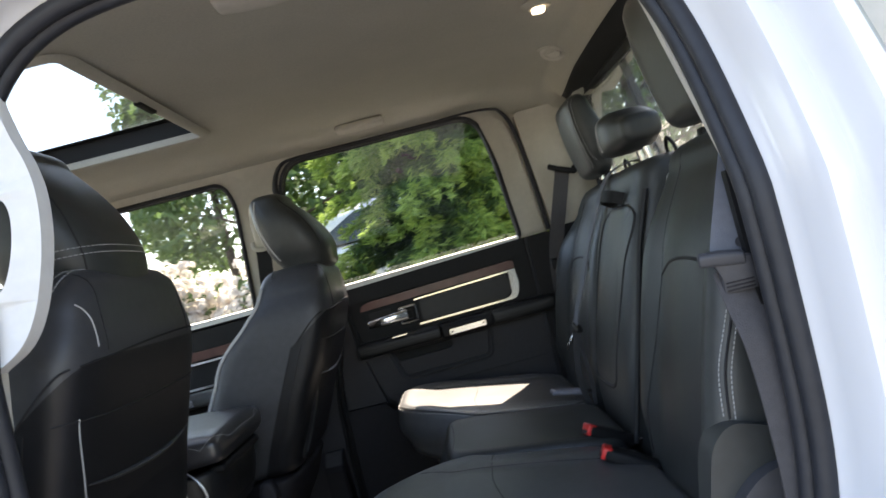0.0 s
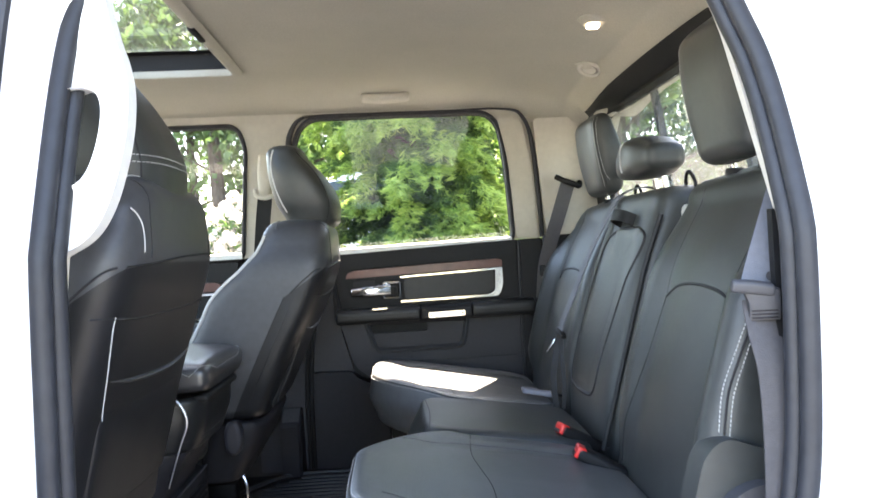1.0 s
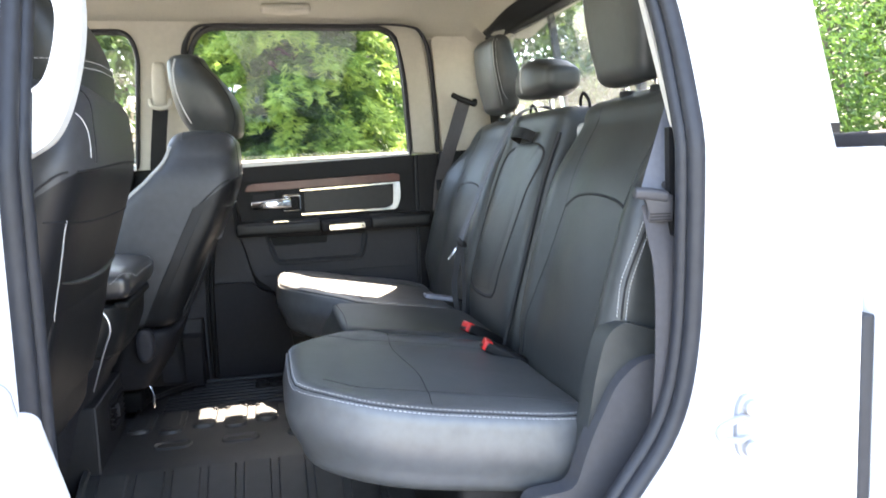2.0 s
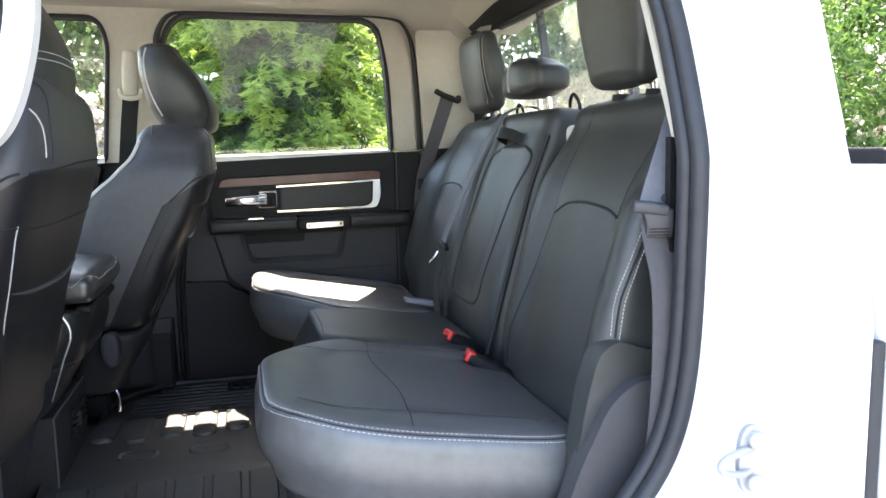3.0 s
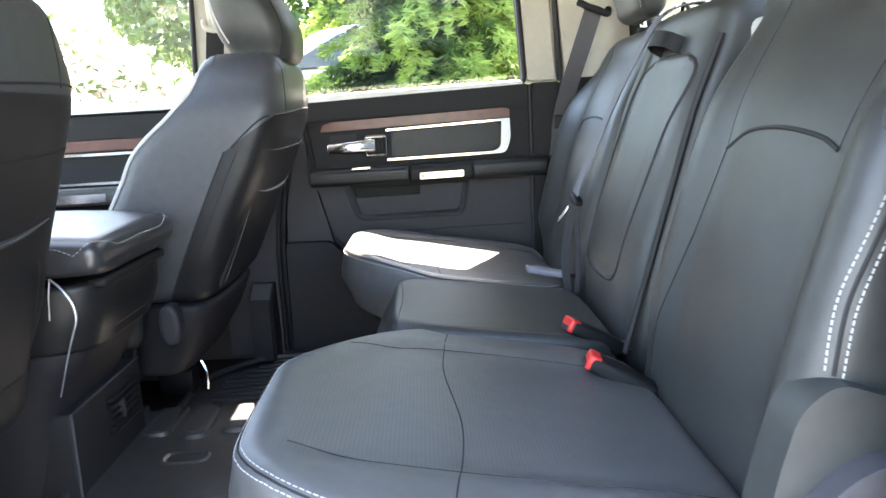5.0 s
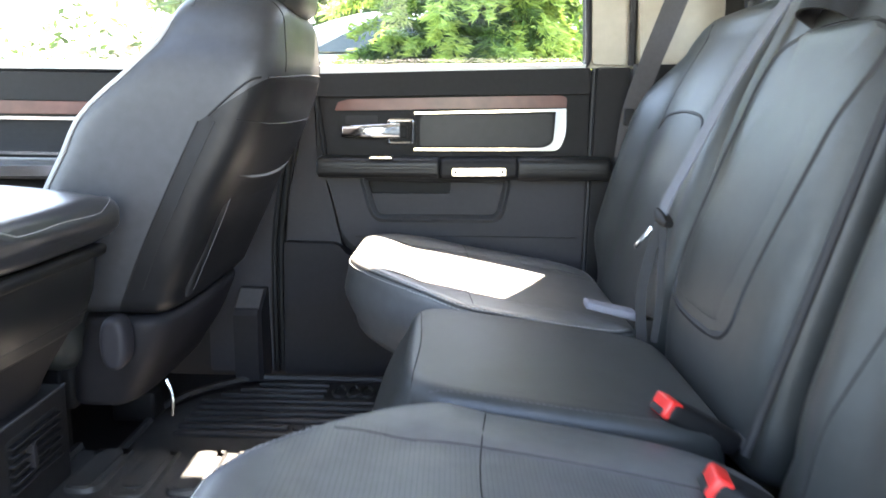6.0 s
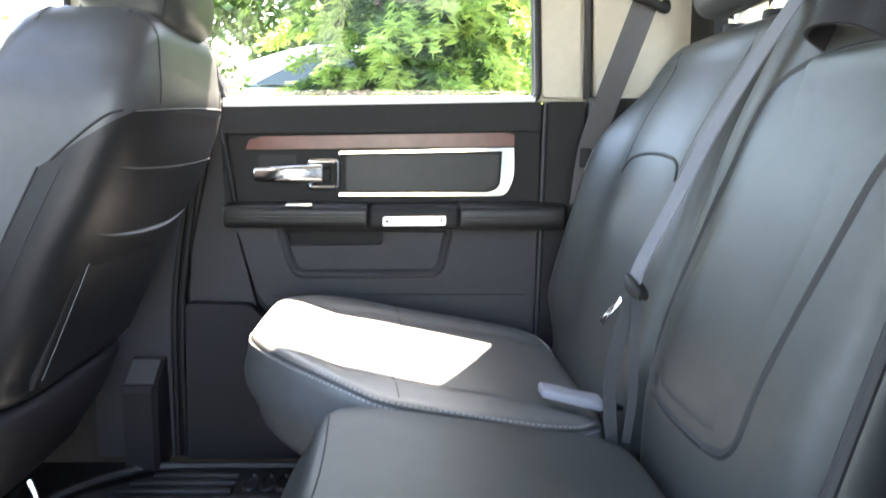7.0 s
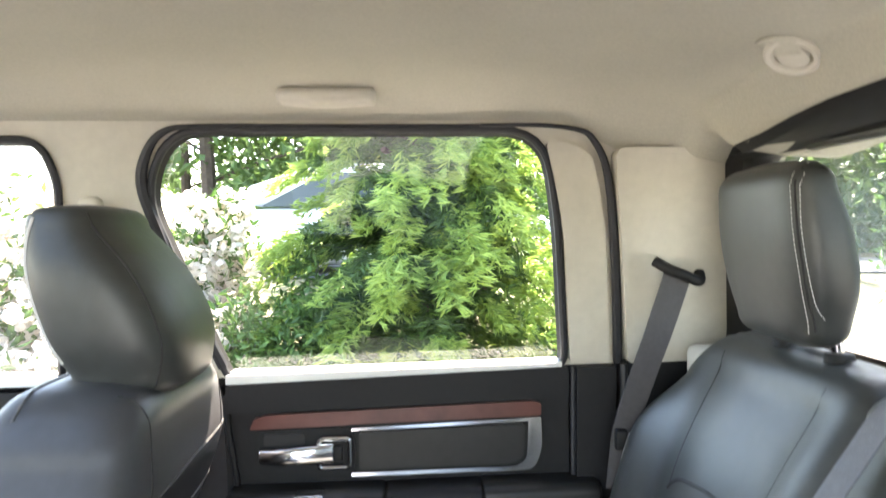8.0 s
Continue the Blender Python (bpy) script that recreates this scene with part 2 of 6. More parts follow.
def loft(rows, axis="z", corner=4.0, around=40, along=16, fillet=0.03, dome=0.0, warp=None, bm=None, caps_at=(0.85, 0.65, 0.42, 0.2)):
    """A padded solid along an axis: rows of (s, centre1, centre2, half1, half2); rounded ends with closed, domed caps."""
    bm = bm or bmesh.new()
    secs = [tuple(r) for r in smooth_rows(rows, along)]
    lo, hi = secs[0], secs[-1]
    steps = 5
    rings = []
    for k in range(steps, 0, -1):
        a = k / steps * math.pi / 2
        rings.append((lo[0] - fillet * math.sin(a), lo[1], lo[2], lo[3] - fillet * (1 - math.cos(a)), lo[4] - fillet * (1 - math.cos(a))))
    rings += secs
    for k in range(1, steps + 1):
        a = k / steps * math.pi / 2
        rings.append((hi[0] + fillet * math.sin(a), hi[1], hi[2], hi[3] - fillet * (1 - math.cos(a)), hi[4] - fillet * (1 - math.cos(a))))

    def place(s, a, b):
        p = Vector((a, b, s) if axis == "z" else (s, a, b) if axis == "x" else (a, s, b))
        return warp(p) if warp else p

    def ring(s, c1, c2, h1, h2, f=1.0):
        verts = []
        for k in range(around):
            a = 2 * math.pi * k / around
            ca, sa = math.cos(a), math.sin(a)
            r = (abs(ca) ** corner + abs(sa) ** corner) ** (-1 / corner)
            verts.append(bm.verts.new(place(s, c1 + h1 * r * ca * f, c2 + h2 * r * sa * f)))
        return verts

    loops = [ring(*r) for r in rings]
    for end, sign in ((rings[0], -1), (rings[-1], 1)):
        caps = [ring(end[0] + sign * dome * (1 - f * f), *end[1:], f) for f in caps_at]
        tip = bm.verts.new(place(end[0] + sign * dome, end[1], end[2]))
        chain = ([loops[0]] if sign < 0 else [loops[-1]]) + caps
        for a, b in zip(chain, chain[1:]):
            for k in range(around):
                bm.faces.new((a[k], a[(k + 1) % around], b[(k + 1) % around], b[k]))
        for k in range(around):
            bm.faces.new((chain[-1][k], chain[-1][(k + 1) % around], tip))
    for a, b in zip(loops, loops[1:]):
        for k in range(around):
            bm.faces.new((a[k], a[(k + 1) % around], b[(k + 1) % around], b[k]))
    return bm


def rounded_box(x0, x1, y0, y1, z0, z1, r=0.01, seg=3, bm=None):
    bm = bm or bmesh.new()
    made = bmesh.ops.create_cube(bm, size=1, matrix=Matrix.Translation(((x0 + x1) / 2, (y0 + y1) / 2, (z0 + z1) / 2)) @ Matrix.Diagonal((x1 - x0, y1 - y0, z1 - z0, 1)))
    edges = list({e for v in made["verts"] for e in v.link_edges})
    if r > 0:
        bmesh.ops.bevel(bm, geom=edges, offset=r, segments=seg, affect="EDGES", profile=0.5)
    return bm


def curve_points(points, per=8, closed=False):
    """Catmull-Rom through points of any dimension."""
    p = np.array(points, float)
    n = len(p)
    out = []
    for i in range(n if closed else n - 1):
        if closed:
            a, b, c, d = p[(i - 1) % n], p[i], p[(i + 1) % n], p[(i + 2) % n]
        else:
            a, b, c, d = p[max(i - 1, 0)], p[i], p[i + 1], p[min(i + 2, n - 1)]
        for k in range(per):
            u = k / per
            out.append(0.5 * (2 * b + (c - a) * u + (2 * a - 5 * b + 4 * c - d) * u * u + (3 * b - a - 3 * c + d) * u**3))
    if not closed:
        out.append(p[-1])
    return [tuple(float(v) for v in q) for q in out]


def tube(points, radius, sides=8, closed=False, bm=None, flat=1.0):
    bm = bm or bmesh.new()
    pts = [Vector(p) for p in points]
    n = len(pts)
    loops = []
    side = None
    for i, p in enumerate(pts):
        t = (pts[(i + 1) % n] - pts[i - 1]) if closed else (pts[min(i + 1, n - 1)] - pts[max(i - 1, 0)])
        t.normalize()
        if side is None:
            side = t.cross(Vector((0, 0, 1)) if abs(t.z) < 0.9 else Vector((0, 1, 0))).normalized()
        side = (side - t * side.dot(t)).normalized()
        up = t.cross(side)
        r = radius[i] if isinstance(radius, list) else radius
        loops.append([bm.verts.new(p + r * (math.cos(2 * math.pi * k / sides) * side + flat * math.sin(2 * math.pi * k / sides) * up)) for k in range(sides)])
    for a, b in zip(loops, loops[1:] + (loops[:1] if closed else [])):
        for k in range(sides):
            bm.faces.new((a[k], a[(k + 1) % sides], b[(k + 1) % sides], b[k]))
    if not closed:
        bm.faces.new(loops[0]), bm.faces.new(loops[-1])
    return bm


def taper(count, *radii):
    """Radii for the points of a tube, spread evenly between the given ones."""
    return [float(r) for r in np.interp(np.linspace(0, 1, count), np.linspace(0, 1, len(radii)), radii)]


def ribbon(points, width_dir, width, thick=0.002, bm=None):
    """A strap along points; width_dir: one direction, or one for each point."""
    bm = bm or bmesh.new()
    pts = [Vector(p) for p in points]
    loops = []
    for i, p in enumerate(pts):
        t = (pts[min(i + 1, len(pts) - 1)] - pts[max(i - 1, 0)]).normalized()
        w = Vector(width_dir[i] if isinstance(width_dir, list) else width_dir)
        w = (w - t * w.dot(t)).normalized()
        nrm = t.cross(w)
        loops.append([bm.verts.new(p + a * w * width / 2 + b * nrm * thick / 2) for a, b in ((-1, -1), (1, -1), (1, 1), (-1, 1))])
    for a, b in zip(loops, loops[1:]):
        for k in range(4):
            bm.faces.new((a[k], a[(k + 1) % 4], b[(k + 1) % 4], b[k]))
    bm.faces.new(loops[0]), bm.faces.new(loops[-1])
    return bm


def plate(outer, holes, place, thick, bm=None):
    """A plate with holes from outlines in two coordinates; place(u, v, d) gives the point, d from 0 to thick."""
    bm = bm or bmesh.new()
    outlines = [outer] + list(holes)
    flat = [Vector((u, v, 0)) for o in outlines for u, v in o]
    tris = tessellate_polygon([[Vector((u, v, 0)) for u, v in o] for o in outlines])
    front = [bm.verts.new(place(p.x, p.y, 0)) for p in flat]
    rear = [bm.verts.new(place(p.x, p.y, thick)) for p in flat]
    for t in tris:
        if len(set(t)) == 3:
            try:
                bm.faces.new([front[i] for i in t]), bm.faces.new([rear[i] for i in reversed(t)])
            except ValueError:
                pass
    k = 0
    for o in outlines:
        n = len(o)
        for i in range(n):
            a, b = k + i, k + (i + 1) % n
            bm.faces.new((front[a], front[b], rear[b], rear[a]))
        k += n
    return bm


def rounded_outline(corners, radius, per=6):
    """A polygon's outline with rounded corners; radius: one, or one for each corner."""
    out = []
    n = len(corners)
    for i, c in enumerate(corners):
        r = radius[i] if isinstance(radius, (list, tuple)) else radius
        c = Vector((*c, 0))
        a, b = Vector((*corners[i - 1], 0)) - c, Vector((*corners[(i + 1) % n], 0)) - c
        r = min(r, a.length * 0.48, b.length * 0.48)
        p, q = c + a.normalized() * r, c + b.normalized() * r
        if r < 1e-4:
            out.append((c.x, c.y))
            continue
        for k in range(per + 1):
            u = k / per
            m = (1 - u) ** 2 * p + 2 * u * (1 - u) * c + u * u * q
            out.append((m.x, m.y))
    return out


def grow(outline, d):
    """The outline moved outwards by d."""
    n = len(outline)
    area = sum(outline[i][0] * outline[(i + 1) % n][1] - outline[(i + 1) % n][0] * outline[i][1] for i in range(n))
    out = []
    for i in range(n):
        t = Vector((outline[(i + 1) % n][0] - outline[i - 1][0], outline[(i + 1) % n][1] - outline[i - 1][1]))
        t = t.normalized() if t.length > 1e-9 else Vector((1, 0))
        nrm = Vector((t.y, -t.x)) * (1 if area > 0 else -1)
        out.append((outline[i][0] + nrm.x * d, outline[i][1] + nrm.y * d))
    return out


def bands(loops, bm=None, closed=True):
    """Faces between successive loops of equal length."""
    bm = bm or bmesh.new()
    rows = [[bm.verts.new(p) for p in loop] for loop in loops]
    n = len(rows[0])
    for a, b in zip(rows, rows[1:]):
        for k in range(n if closed else n - 1):
            bm.faces.new((a[k], a[(k + 1) % n], b[(k + 1) % n], b[k]))
    return bm


def skin_of(ob):
    """A search tree over a part's surface, in the world's place."""
    me = ob.data
    return BVHTree.FromPolygons([v.co for v in me.vertices], [p.vertices for p in me.polygons])


def on_skin(tree, points, way, lift=0.0):
    """Points moved along a direction until they meet the surface, then lifted off it."""
    out = []
    for p in points:
        hit, nrm, _, _ = tree.ray_cast(Vector(p), Vector(way))
        if hit is not None:
            if nrm.dot(Vector(way)) > 0:
                nrm = -nrm
            out.append(hit + nrm * lift)
    return out


def seam(tree, points, way, parent, radius=0.0022, per=8, mat=None, name="seam", closed=False, lift=0.0):
    pts = on_skin(tree, curve_points(points, per, closed), way, lift)
    if len(pts) > 2:
        return part(name, tube(pts, radius * (0.75 if name == "seam" else 1.0), 6, closed), mat or SEAM, parent)


def stitches(tree, points, way, parent, gap=0.0070, length=0.0046, width=0.0008, per=10, lift=0.0008, mat=None):
    """A row of thread stitches on a surface, as one mesh."""
    pts = on_skin(tree, curve_points(points, per), way, lift)
    bm = bmesh.new()
    run, nxt = 0.0, 0.0
    for a, b in zip(pts, pts[1:]):
        d = (b - a).length
        if d < 1e-6:
            continue
        t = (b - a) / d
        while nxt < run + d:
            p = a + t * (nxt - run)
            side = t.cross(Vector(way)).normalized()
            up = side.cross(t)
            v = [bm.verts.new(p + t * i * length / 2 + side * j * width / 2 + up * k * width / 2) for i in (-1, 1) for j in (-1, 1) for k in (-1, 1)]
            for q in ((0, 1, 3, 2), (4, 6, 7, 5), (0, 4, 5, 1), (2, 3, 7, 6), (0, 2, 6, 4), (1, 5, 7, 3)):
                bm.faces.new([v[i] for i in q])
            nxt += gap
        run += d
    ob = part("stitching", bm, mat or THREAD, parent, "white contrast thread" if mat in (None, THREAD) else "dark thread", smooth=False)
    ob["kind"] = "stuff"
    return ob


def ease(a, b, x):
    u = min(max((x - a) / (b - a), 0), 1)
    return u * u * (3 - 2 * u)


# ---- the cab's shell: x to the rear, y across from the open door, z up; the middle line is y = MID ----
MID = 1.602


def far_side(x, z, d=0.0):
    """The far wall's inner face: upright up to the belt line, leaning in above."""
    return Vector((x, 2.44 - 0.27 * max(z - 1.58, 0) + d, z))


def near_side(x, z, d=0.0):
    p = far_side(x, z, d)
    return Vector((p.x, 2 * MID - p.y, p.z))


REAR_WINDOW = rounded_outline([(-0.335, 1.576), (0.262, 1.590), (0.235, 1.86), (0.205, 2.0), (-0.40, 2.0), (-0.447, 1.90)], [0.02, 0.03, 0.2, 0.075, 0.075, 0.12])
FRONT_WINDOW = rounded_outline([(-1.75, 1.565), (-0.632, 1.575), (-0.59, 1.92), (-0.61, 1.985), (-1.25, 1.985)], [0.03, 0.02, 0.1, 0.06, 0.2])

wall_far = part("wall_far", plate([(-2.0, 1.54), (0.60, 1.60), (0.60, 2.045), (-1.3, 2.045)], [REAR_WINDOW, FRONT_WINDOW], lambda x, z, d: far_side(x, z, 0.006 + d), 0.03), BEIGE, angle=30)
tagged(wall_far, "beige plastic pillar trim round the far side windows", "pillar trim", kind="structure")
part("quarter_panel", plate(rounded_outline([(0.372, 1.60), (0.545, 1.605), (0.53, 1.972), (0.322, 1.972)], [0.01, 0.01, 0.02, 0.02]), [], lambda x, z, d: far_side(x, z, -0.03 + d), 0.036), BEIGE, wall_far)
part("door_frame", plate(rounded_outline([(0.272, 1.60), (0.345, 1.60), (0.318, 1.85), (0.29, 1.965), (0.24, 1.985), (0.21, 1.985), (0.245, 1.86)], [0.01, 0.01, 0.1, 0.05, 0.02, 0.02, 0.1]), [], lambda x, z, d: far_side(x, z, -0.010 + d), 0.02), BEIGE, wall_far)

part("roof_rail", plate([(-1.6, 2.022), (0.60, 2.022), (0.58, 2.12), (-1.5, 2.12)], [], lambda x, z, d: far_side(x, z, 0.085 + d), 0.02), WHITE, wall_far, "white outer roof rail")

# lower far wall behind the seat and under the pillars
wall_low = part("wall_far_lower", plate([(-2.0, 0.80), (0.62, 0.80), (0.62, 1.598), (-2.0, 1.545)], [], lambda x, z, d: Vector((x, 2.475 + d, z)), 0.06), PLASTIC_DARK)
tagged(wall_low, "dark lower cab wall behind the door panels", "cab wall", kind="structure")

for name, outline, label in (("window_1", REAR_WINDOW, "lightly tinted side window of the far rear door"), ("window_2", FRONT_WINDOW, "side window of the far front door")):
    win = thing(name, far_side(outline[0][0], outline[0][1]), label, "window", kind="structure")
    pane = part("pane", plate(grow(outline, 0.006), [], lambda x, z, d: far_side(x, z, 0.026 + d), 0.004), TINT if name == "window_1" else HAZED, win, smooth=False)
    pane.visible_shadow = False
    part("window_seal", tube([far_side(x, z, 0.0) for x, z in grow(outline, 0.003)], 0.0070, 8, True), SEAL, win, "black rubber seal")
    part("inner_channel", bands([[far_side(x, z, 0.004) for x, z in grow(outline, 0.001)], [far_side(x, z, 0.024) for x, z in grow(outline, -0.005)]]), PLASTIC_DARK, win, "black glass channel")
    sill = [(x, z) for x, z in outline if z < 1.61]
    x0, x1 = min(p[0] for p in sill), max(p[0] for p in sill)
    z0, z1 = (1.5705, 1.5860) if name == "window_1" else (1.562, 1.573)
    part("sill_strip", bands([[far_side(x0, z0 - 0.002, -0.012), far_side(x1, z1 - 0.002, -0.012)], [far_side(x0, z0 + 0.014, -0.010), far_side(x1, z1 + 0.014, -0.010)], [far_side(x0, z0 + 0.018, 0.024), far_side(x1, z1 + 0.018, 0.024)]], closed=False), SHELL, win, "bright sill strip")
part("door_seal", tube([far_side(x, z, -0.010) for x, z in curve_points([(0.10, 2.009), (0.20, 2.009), (0.262, 2.002), (0.287, 1.988), (0.312, 1.945), (0.330, 1.86), (0.346, 1.73), (0.358, 1.60)], 6)], taper(43, 0.003, 0.004, 0.0065, 0.0085, 0.0085), 8), SEAL, wall_far, "black door seal")
part("front_seal", tube([far_side(x, z, -0.004) for x, z in curve_points([(-0.345, 1.60), (-0.400, 1.74), (-0.440, 1.86), (-0.452, 1.92), (-0.440, 1.965), (-0.412, 1.998), (-0.36, 2.008), (-0.20, 2.009), (0.10, 2.009)], 6)], taper(55, 0.010, 0.010, 0.010, 0.007, 0.004, 0.003, 0.003), 8), SEAL, wall_far, "black door seal")


# ---- headliner with the sunroof's opening ----
def head_height(x, y):
    return 2.074 - 0.05 * (y - MID) ** 2 - 0.055 * ease(0.20, 0.58, x) - 0.05 * ease(-1.2, -1.7, x)


SUN_X0, SUN_X1, SUN_Y0, SUN_Y1 = -1.12, -0.535, 1.225, 1.98
bm = bmesh.new()
xs = sorted({*np.linspace(-1.75, SUN_X0, 9), *np.linspace(SUN_X0, SUN_X1, 6), *np.linspace(SUN_X1, 0.38, 14), *np.linspace(0.41, 0.46, 8), 0.53, 0.60})
ys = sorted({*np.linspace(0.855, SUN_Y0, 12), *np.linspace(SUN_Y0, SUN_Y1, 8), *np.linspace(SUN_Y1, 2.349, 12)})


def liner_point(x, y):
    z = head_height(x, y)
    edge = max(0.0, abs(y - MID) - 0.62) / 0.127
    z -= (0.050 + 0.016 * ease(0.30, 0.54, abs(y - MID))) * ease(0.415, 0.458, x) * (1 - 0.75 * ease(0.54, 0.66, abs(y - MID)))
    return Vector((x, y, z - (0.042 + 0.034 * ease(0.24, 0.36, x)) * edge**2))


for low in (0.0, 0.02):
    grid = [[bm.verts.new(liner_point(x, y) + Vector((0, 0, low))) for y in ys] for x in xs]
    for i in range(len(xs) - 1):
        for j in range(len(ys) - 1):
            if SUN_X0 - 1e-6 <= xs[i] < SUN_X1 - 1e-6 and SUN_Y0 - 1e-6 <= ys[j] < SUN_Y1 - 1e-6:
                continue
            bm.faces.new((grid[i][j], grid[i + 1][j], grid[i + 1][j + 1], grid[i][j + 1]))
ceiling = tagged(part("ceiling", bm, HEADLINER), "beige woven fabric headliner of the cab", "headliner", kind="structure")

sunroof = thing("sunroof", (SUN_X1, MID, 2.04), "glass sunroof with a black inner edge in the headliner", "sunroof", kind="structure")
hole = rounded_outline([(SUN_X0, SUN_Y0), (SUN_X1, SUN_Y0), (SUN_X1, SUN_Y1), (SUN_X0, SUN_Y1)], 0.022)
loops = [[(x, y, head_height(x, y) - 0.002) for x, y in grow(hole, 0.026)], [(x, y, head_height(x, y) - 0.008) for x, y in grow(hole, 0.018)], [(x, y, head_height(x, y) - 0.010) for x, y in grow(hole, 0.004)], [(x, y, head_height(x, y) - 0.006) for x, y in grow(hole, -0.004)], [(x, y, 2.078) for x, y in grow(hole, -0.004)]]
part("surround", bands(loops), HEADLINER, sunroof, "beige moulded surround")
part("inner_edge", bands([[(x, y, 2.076) for x, y in grow(hole, -0.003)], [(x, y, 2.120) for x, y in grow(hole, -0.006)], [(x, y, 2.123) for x, y in grow(hole, -0.032)]]), PLASTIC_DARK, sunroof, "black shaded inner edge")
pane = part("pane", plate(grow(hole, 0.02), [], lambda x, y, d: Vector((x, y, 2.126 + d)), 0.005), ROOF_GLASS, sunroof, smooth=False)
pane.visible_shadow = False
part("shade_rail", rounded_box(-0.540, -0.524, 1.545, 1.64, 2.053, 2.064, 0.004), PLASTIC_DARK, sunroof, "small dark recessed grip")

roof = part("roof", plate(rounded_outline([(-1.75, 0.845), (0.60, 0.845), (0.60, 2.359), (-1.75, 2.359)], 0.08), [grow(hole, 0.01)], lambda x, y, d: Vector((x, y, 2.118 + d)), 0.01), WHITE)
tagged(roof, "white painted steel roof of the cab", "roof", kind="structure")


# ---- the near side: white door opening with its seal, pillar and skin ----
OPENING = curve_points([(-0.490, 0.90), (-0.492, 1.1), (-0.490, 1.33), (-0.488, 1.58), (-0.479, 1.80), (-0.458, 1.89), (-0.40, 1.955), (-0.30, 1.985), (-0.1, 1.992), (0.10, 1.992), (0.20, 1.972), (0.266, 1.915), (0.296, 1.83), (0.314, 1.75), (0.323, 1.62), (0.324, 1.47), (0.316, 1.3), (0.288, 1.19), (0.218, 1.09), (0.14, 0.98), (0.05, 0.90), (-0.05, 0.875), (-0.40, 0.875)], 6, closed=True)


def jamb(d_out, y_out):
    return [near_side(x, z, 0) + Vector((0, -y_out, 0)) for x, z in grow(OPENING, d_out)]


wall_near = part("wall_near", bands([jamb(0.012, -0.005), jamb(0.018, 0.004), jamb(0.024, 0.012), jamb(0.029, 0.030), jamb(0.032, 0.070), jamb(0.037, 0.082), jamb(0.060, 0.084), jamb(0.065, 0.092), jamb(0.068, 0.130), jamb(0.074, 0.143)]), WHITE, angle=50)
tagged(wall_near, "white painted door opening of the cab with stepped jamb", "door opening", kind="structure")
skin_hole = grow(OPENING, 0.074)
NEAR_FRONT = rounded_outline([(-1.75, 1.56), (-0.70, 1.575), (-0.675, 1.93), (-0.70, 1.985), (-1.30, 1.985)], [0.03, 0.02, 0.08, 0.05, 0.2])
part("body_side", plate([(-2.0, 0.45), (0.470, 0.45), (0.470, 1.38), (0.452, 1.48), (0.420, 1.60), (0.405, 1.75), (0.385, 2.0), (0.36, 2.10), (-1.35, 2.10), (-2.0, 1.6)], [skin_hole, NEAR_FRONT], lambda x, z, d: near_side(x, z, 0) + Vector((0, -0.143 - d, 0)), -0.012), WHITE, wall_near)
REAR_EDGE = [(0.470, 0.45), (0.470, 1.38), (0.452, 1.48), (0.420, 1.60), (0.405, 1.75), (0.385, 2.0), (0.36, 2.10)]
part("rear_corner", bands([[near_side(x + a, z) + Vector((0, -0.143 + b, 0)) for x, z in REAR_EDGE] for a, b in ((0, 0), (0.012, 0.012), (0.035, 0.07), (0.075, 0.15), (0.16, 0.22), (0.19, 0.30))], closed=False), WHITE, wall_near)
part("door_gap", bands([[near_side(-0.640 + 0.02 * k, z) + Vector((0, -0.146, 0)) for z in (0.5, 1.0, 1.3, 1.56, 1.8, 2.0)] for k in (0, 0.55)], closed=False), SEAL, wall_near, "dark shut line of the front door")
part("seal_outer", tube([near_side(x, z, -0.004) for x, z in grow(OPENING, 0.012)], 0.0125, 10, True), SEAL, wall_near, "grey rubber door seal")
part("seal_inner", tube([near_side(x, z, -0.022) for x, z in grow(OPENING, 0.003)], 0.0115, 10, True), SEAL, wall_near, "black rubber lip")
part("rocker", rounded_box(-0.60, 0.40, 0.66, 0.80, 0.70, 0.868, 0.02), WHITE, wall_near)
part("hinge_seal", tube(curve_points([(-0.520, 0.652, 1.42), (-0.495, 0.652, 1.62), (-0.470, 0.655, 1.80), (-0.448, 0.665, 1.93)], 5), 0.006), SEAL, wall_near, "dark hinge seal")
# inner pillar trims
part("pillar_trim", plate(rounded_outline([(0.328, 1.598), (0.41, 1.60), (0.395, 1.98), (0.246, 1.99), (0.297, 1.86)], [0.004, 0.01, 0.02, 0.02, 0.05]), [], lambda x, z, d: near_side(x, z, -0.040 - d), 0.012), BEIGE, wall_near, "beige pillar trim")
part("pillar_trim", plate(rounded_outline([(-0.63, 1.5), (-0.492, 1.5), (-0.485, 1.88), (-0.45, 1.95), (-0.63, 1.98)], [0.01, 0.01, 0.05, 0.02, 0.02]), [], lambda x, z, d: near_side(x, z, -0.03 - d), 0.012), BEIGE, wall_near, "beige pillar trim")
part("pillar_lower", plate([(-0.64, 0.87), (-0.495, 0.87), (-0.495, 1.5), (-0.64, 1.5)], [], lambda x, z, d: near_side(x, z, -0.03 - d), 0.012), PLASTIC, wall_near)
part("quarter_lower", plate([(0.30, 0.87), (0.60, 0.87), (0.60, 1.60), (0.322, 1.60), (0.322, 1.3)], [], lambda x, z, d: near_side(x, z, -0.045 - d), 0.012), PLASTIC_DARK, wall_near)
part("quarter_upper", plate([(0.39, 1.60), (0.60, 1.60), (0.58, 1.99), (0.37, 1.99)], [], lambda x, z, d: near_side(x, z, -0.047 - d), 0.012), BEIGE, wall_near)
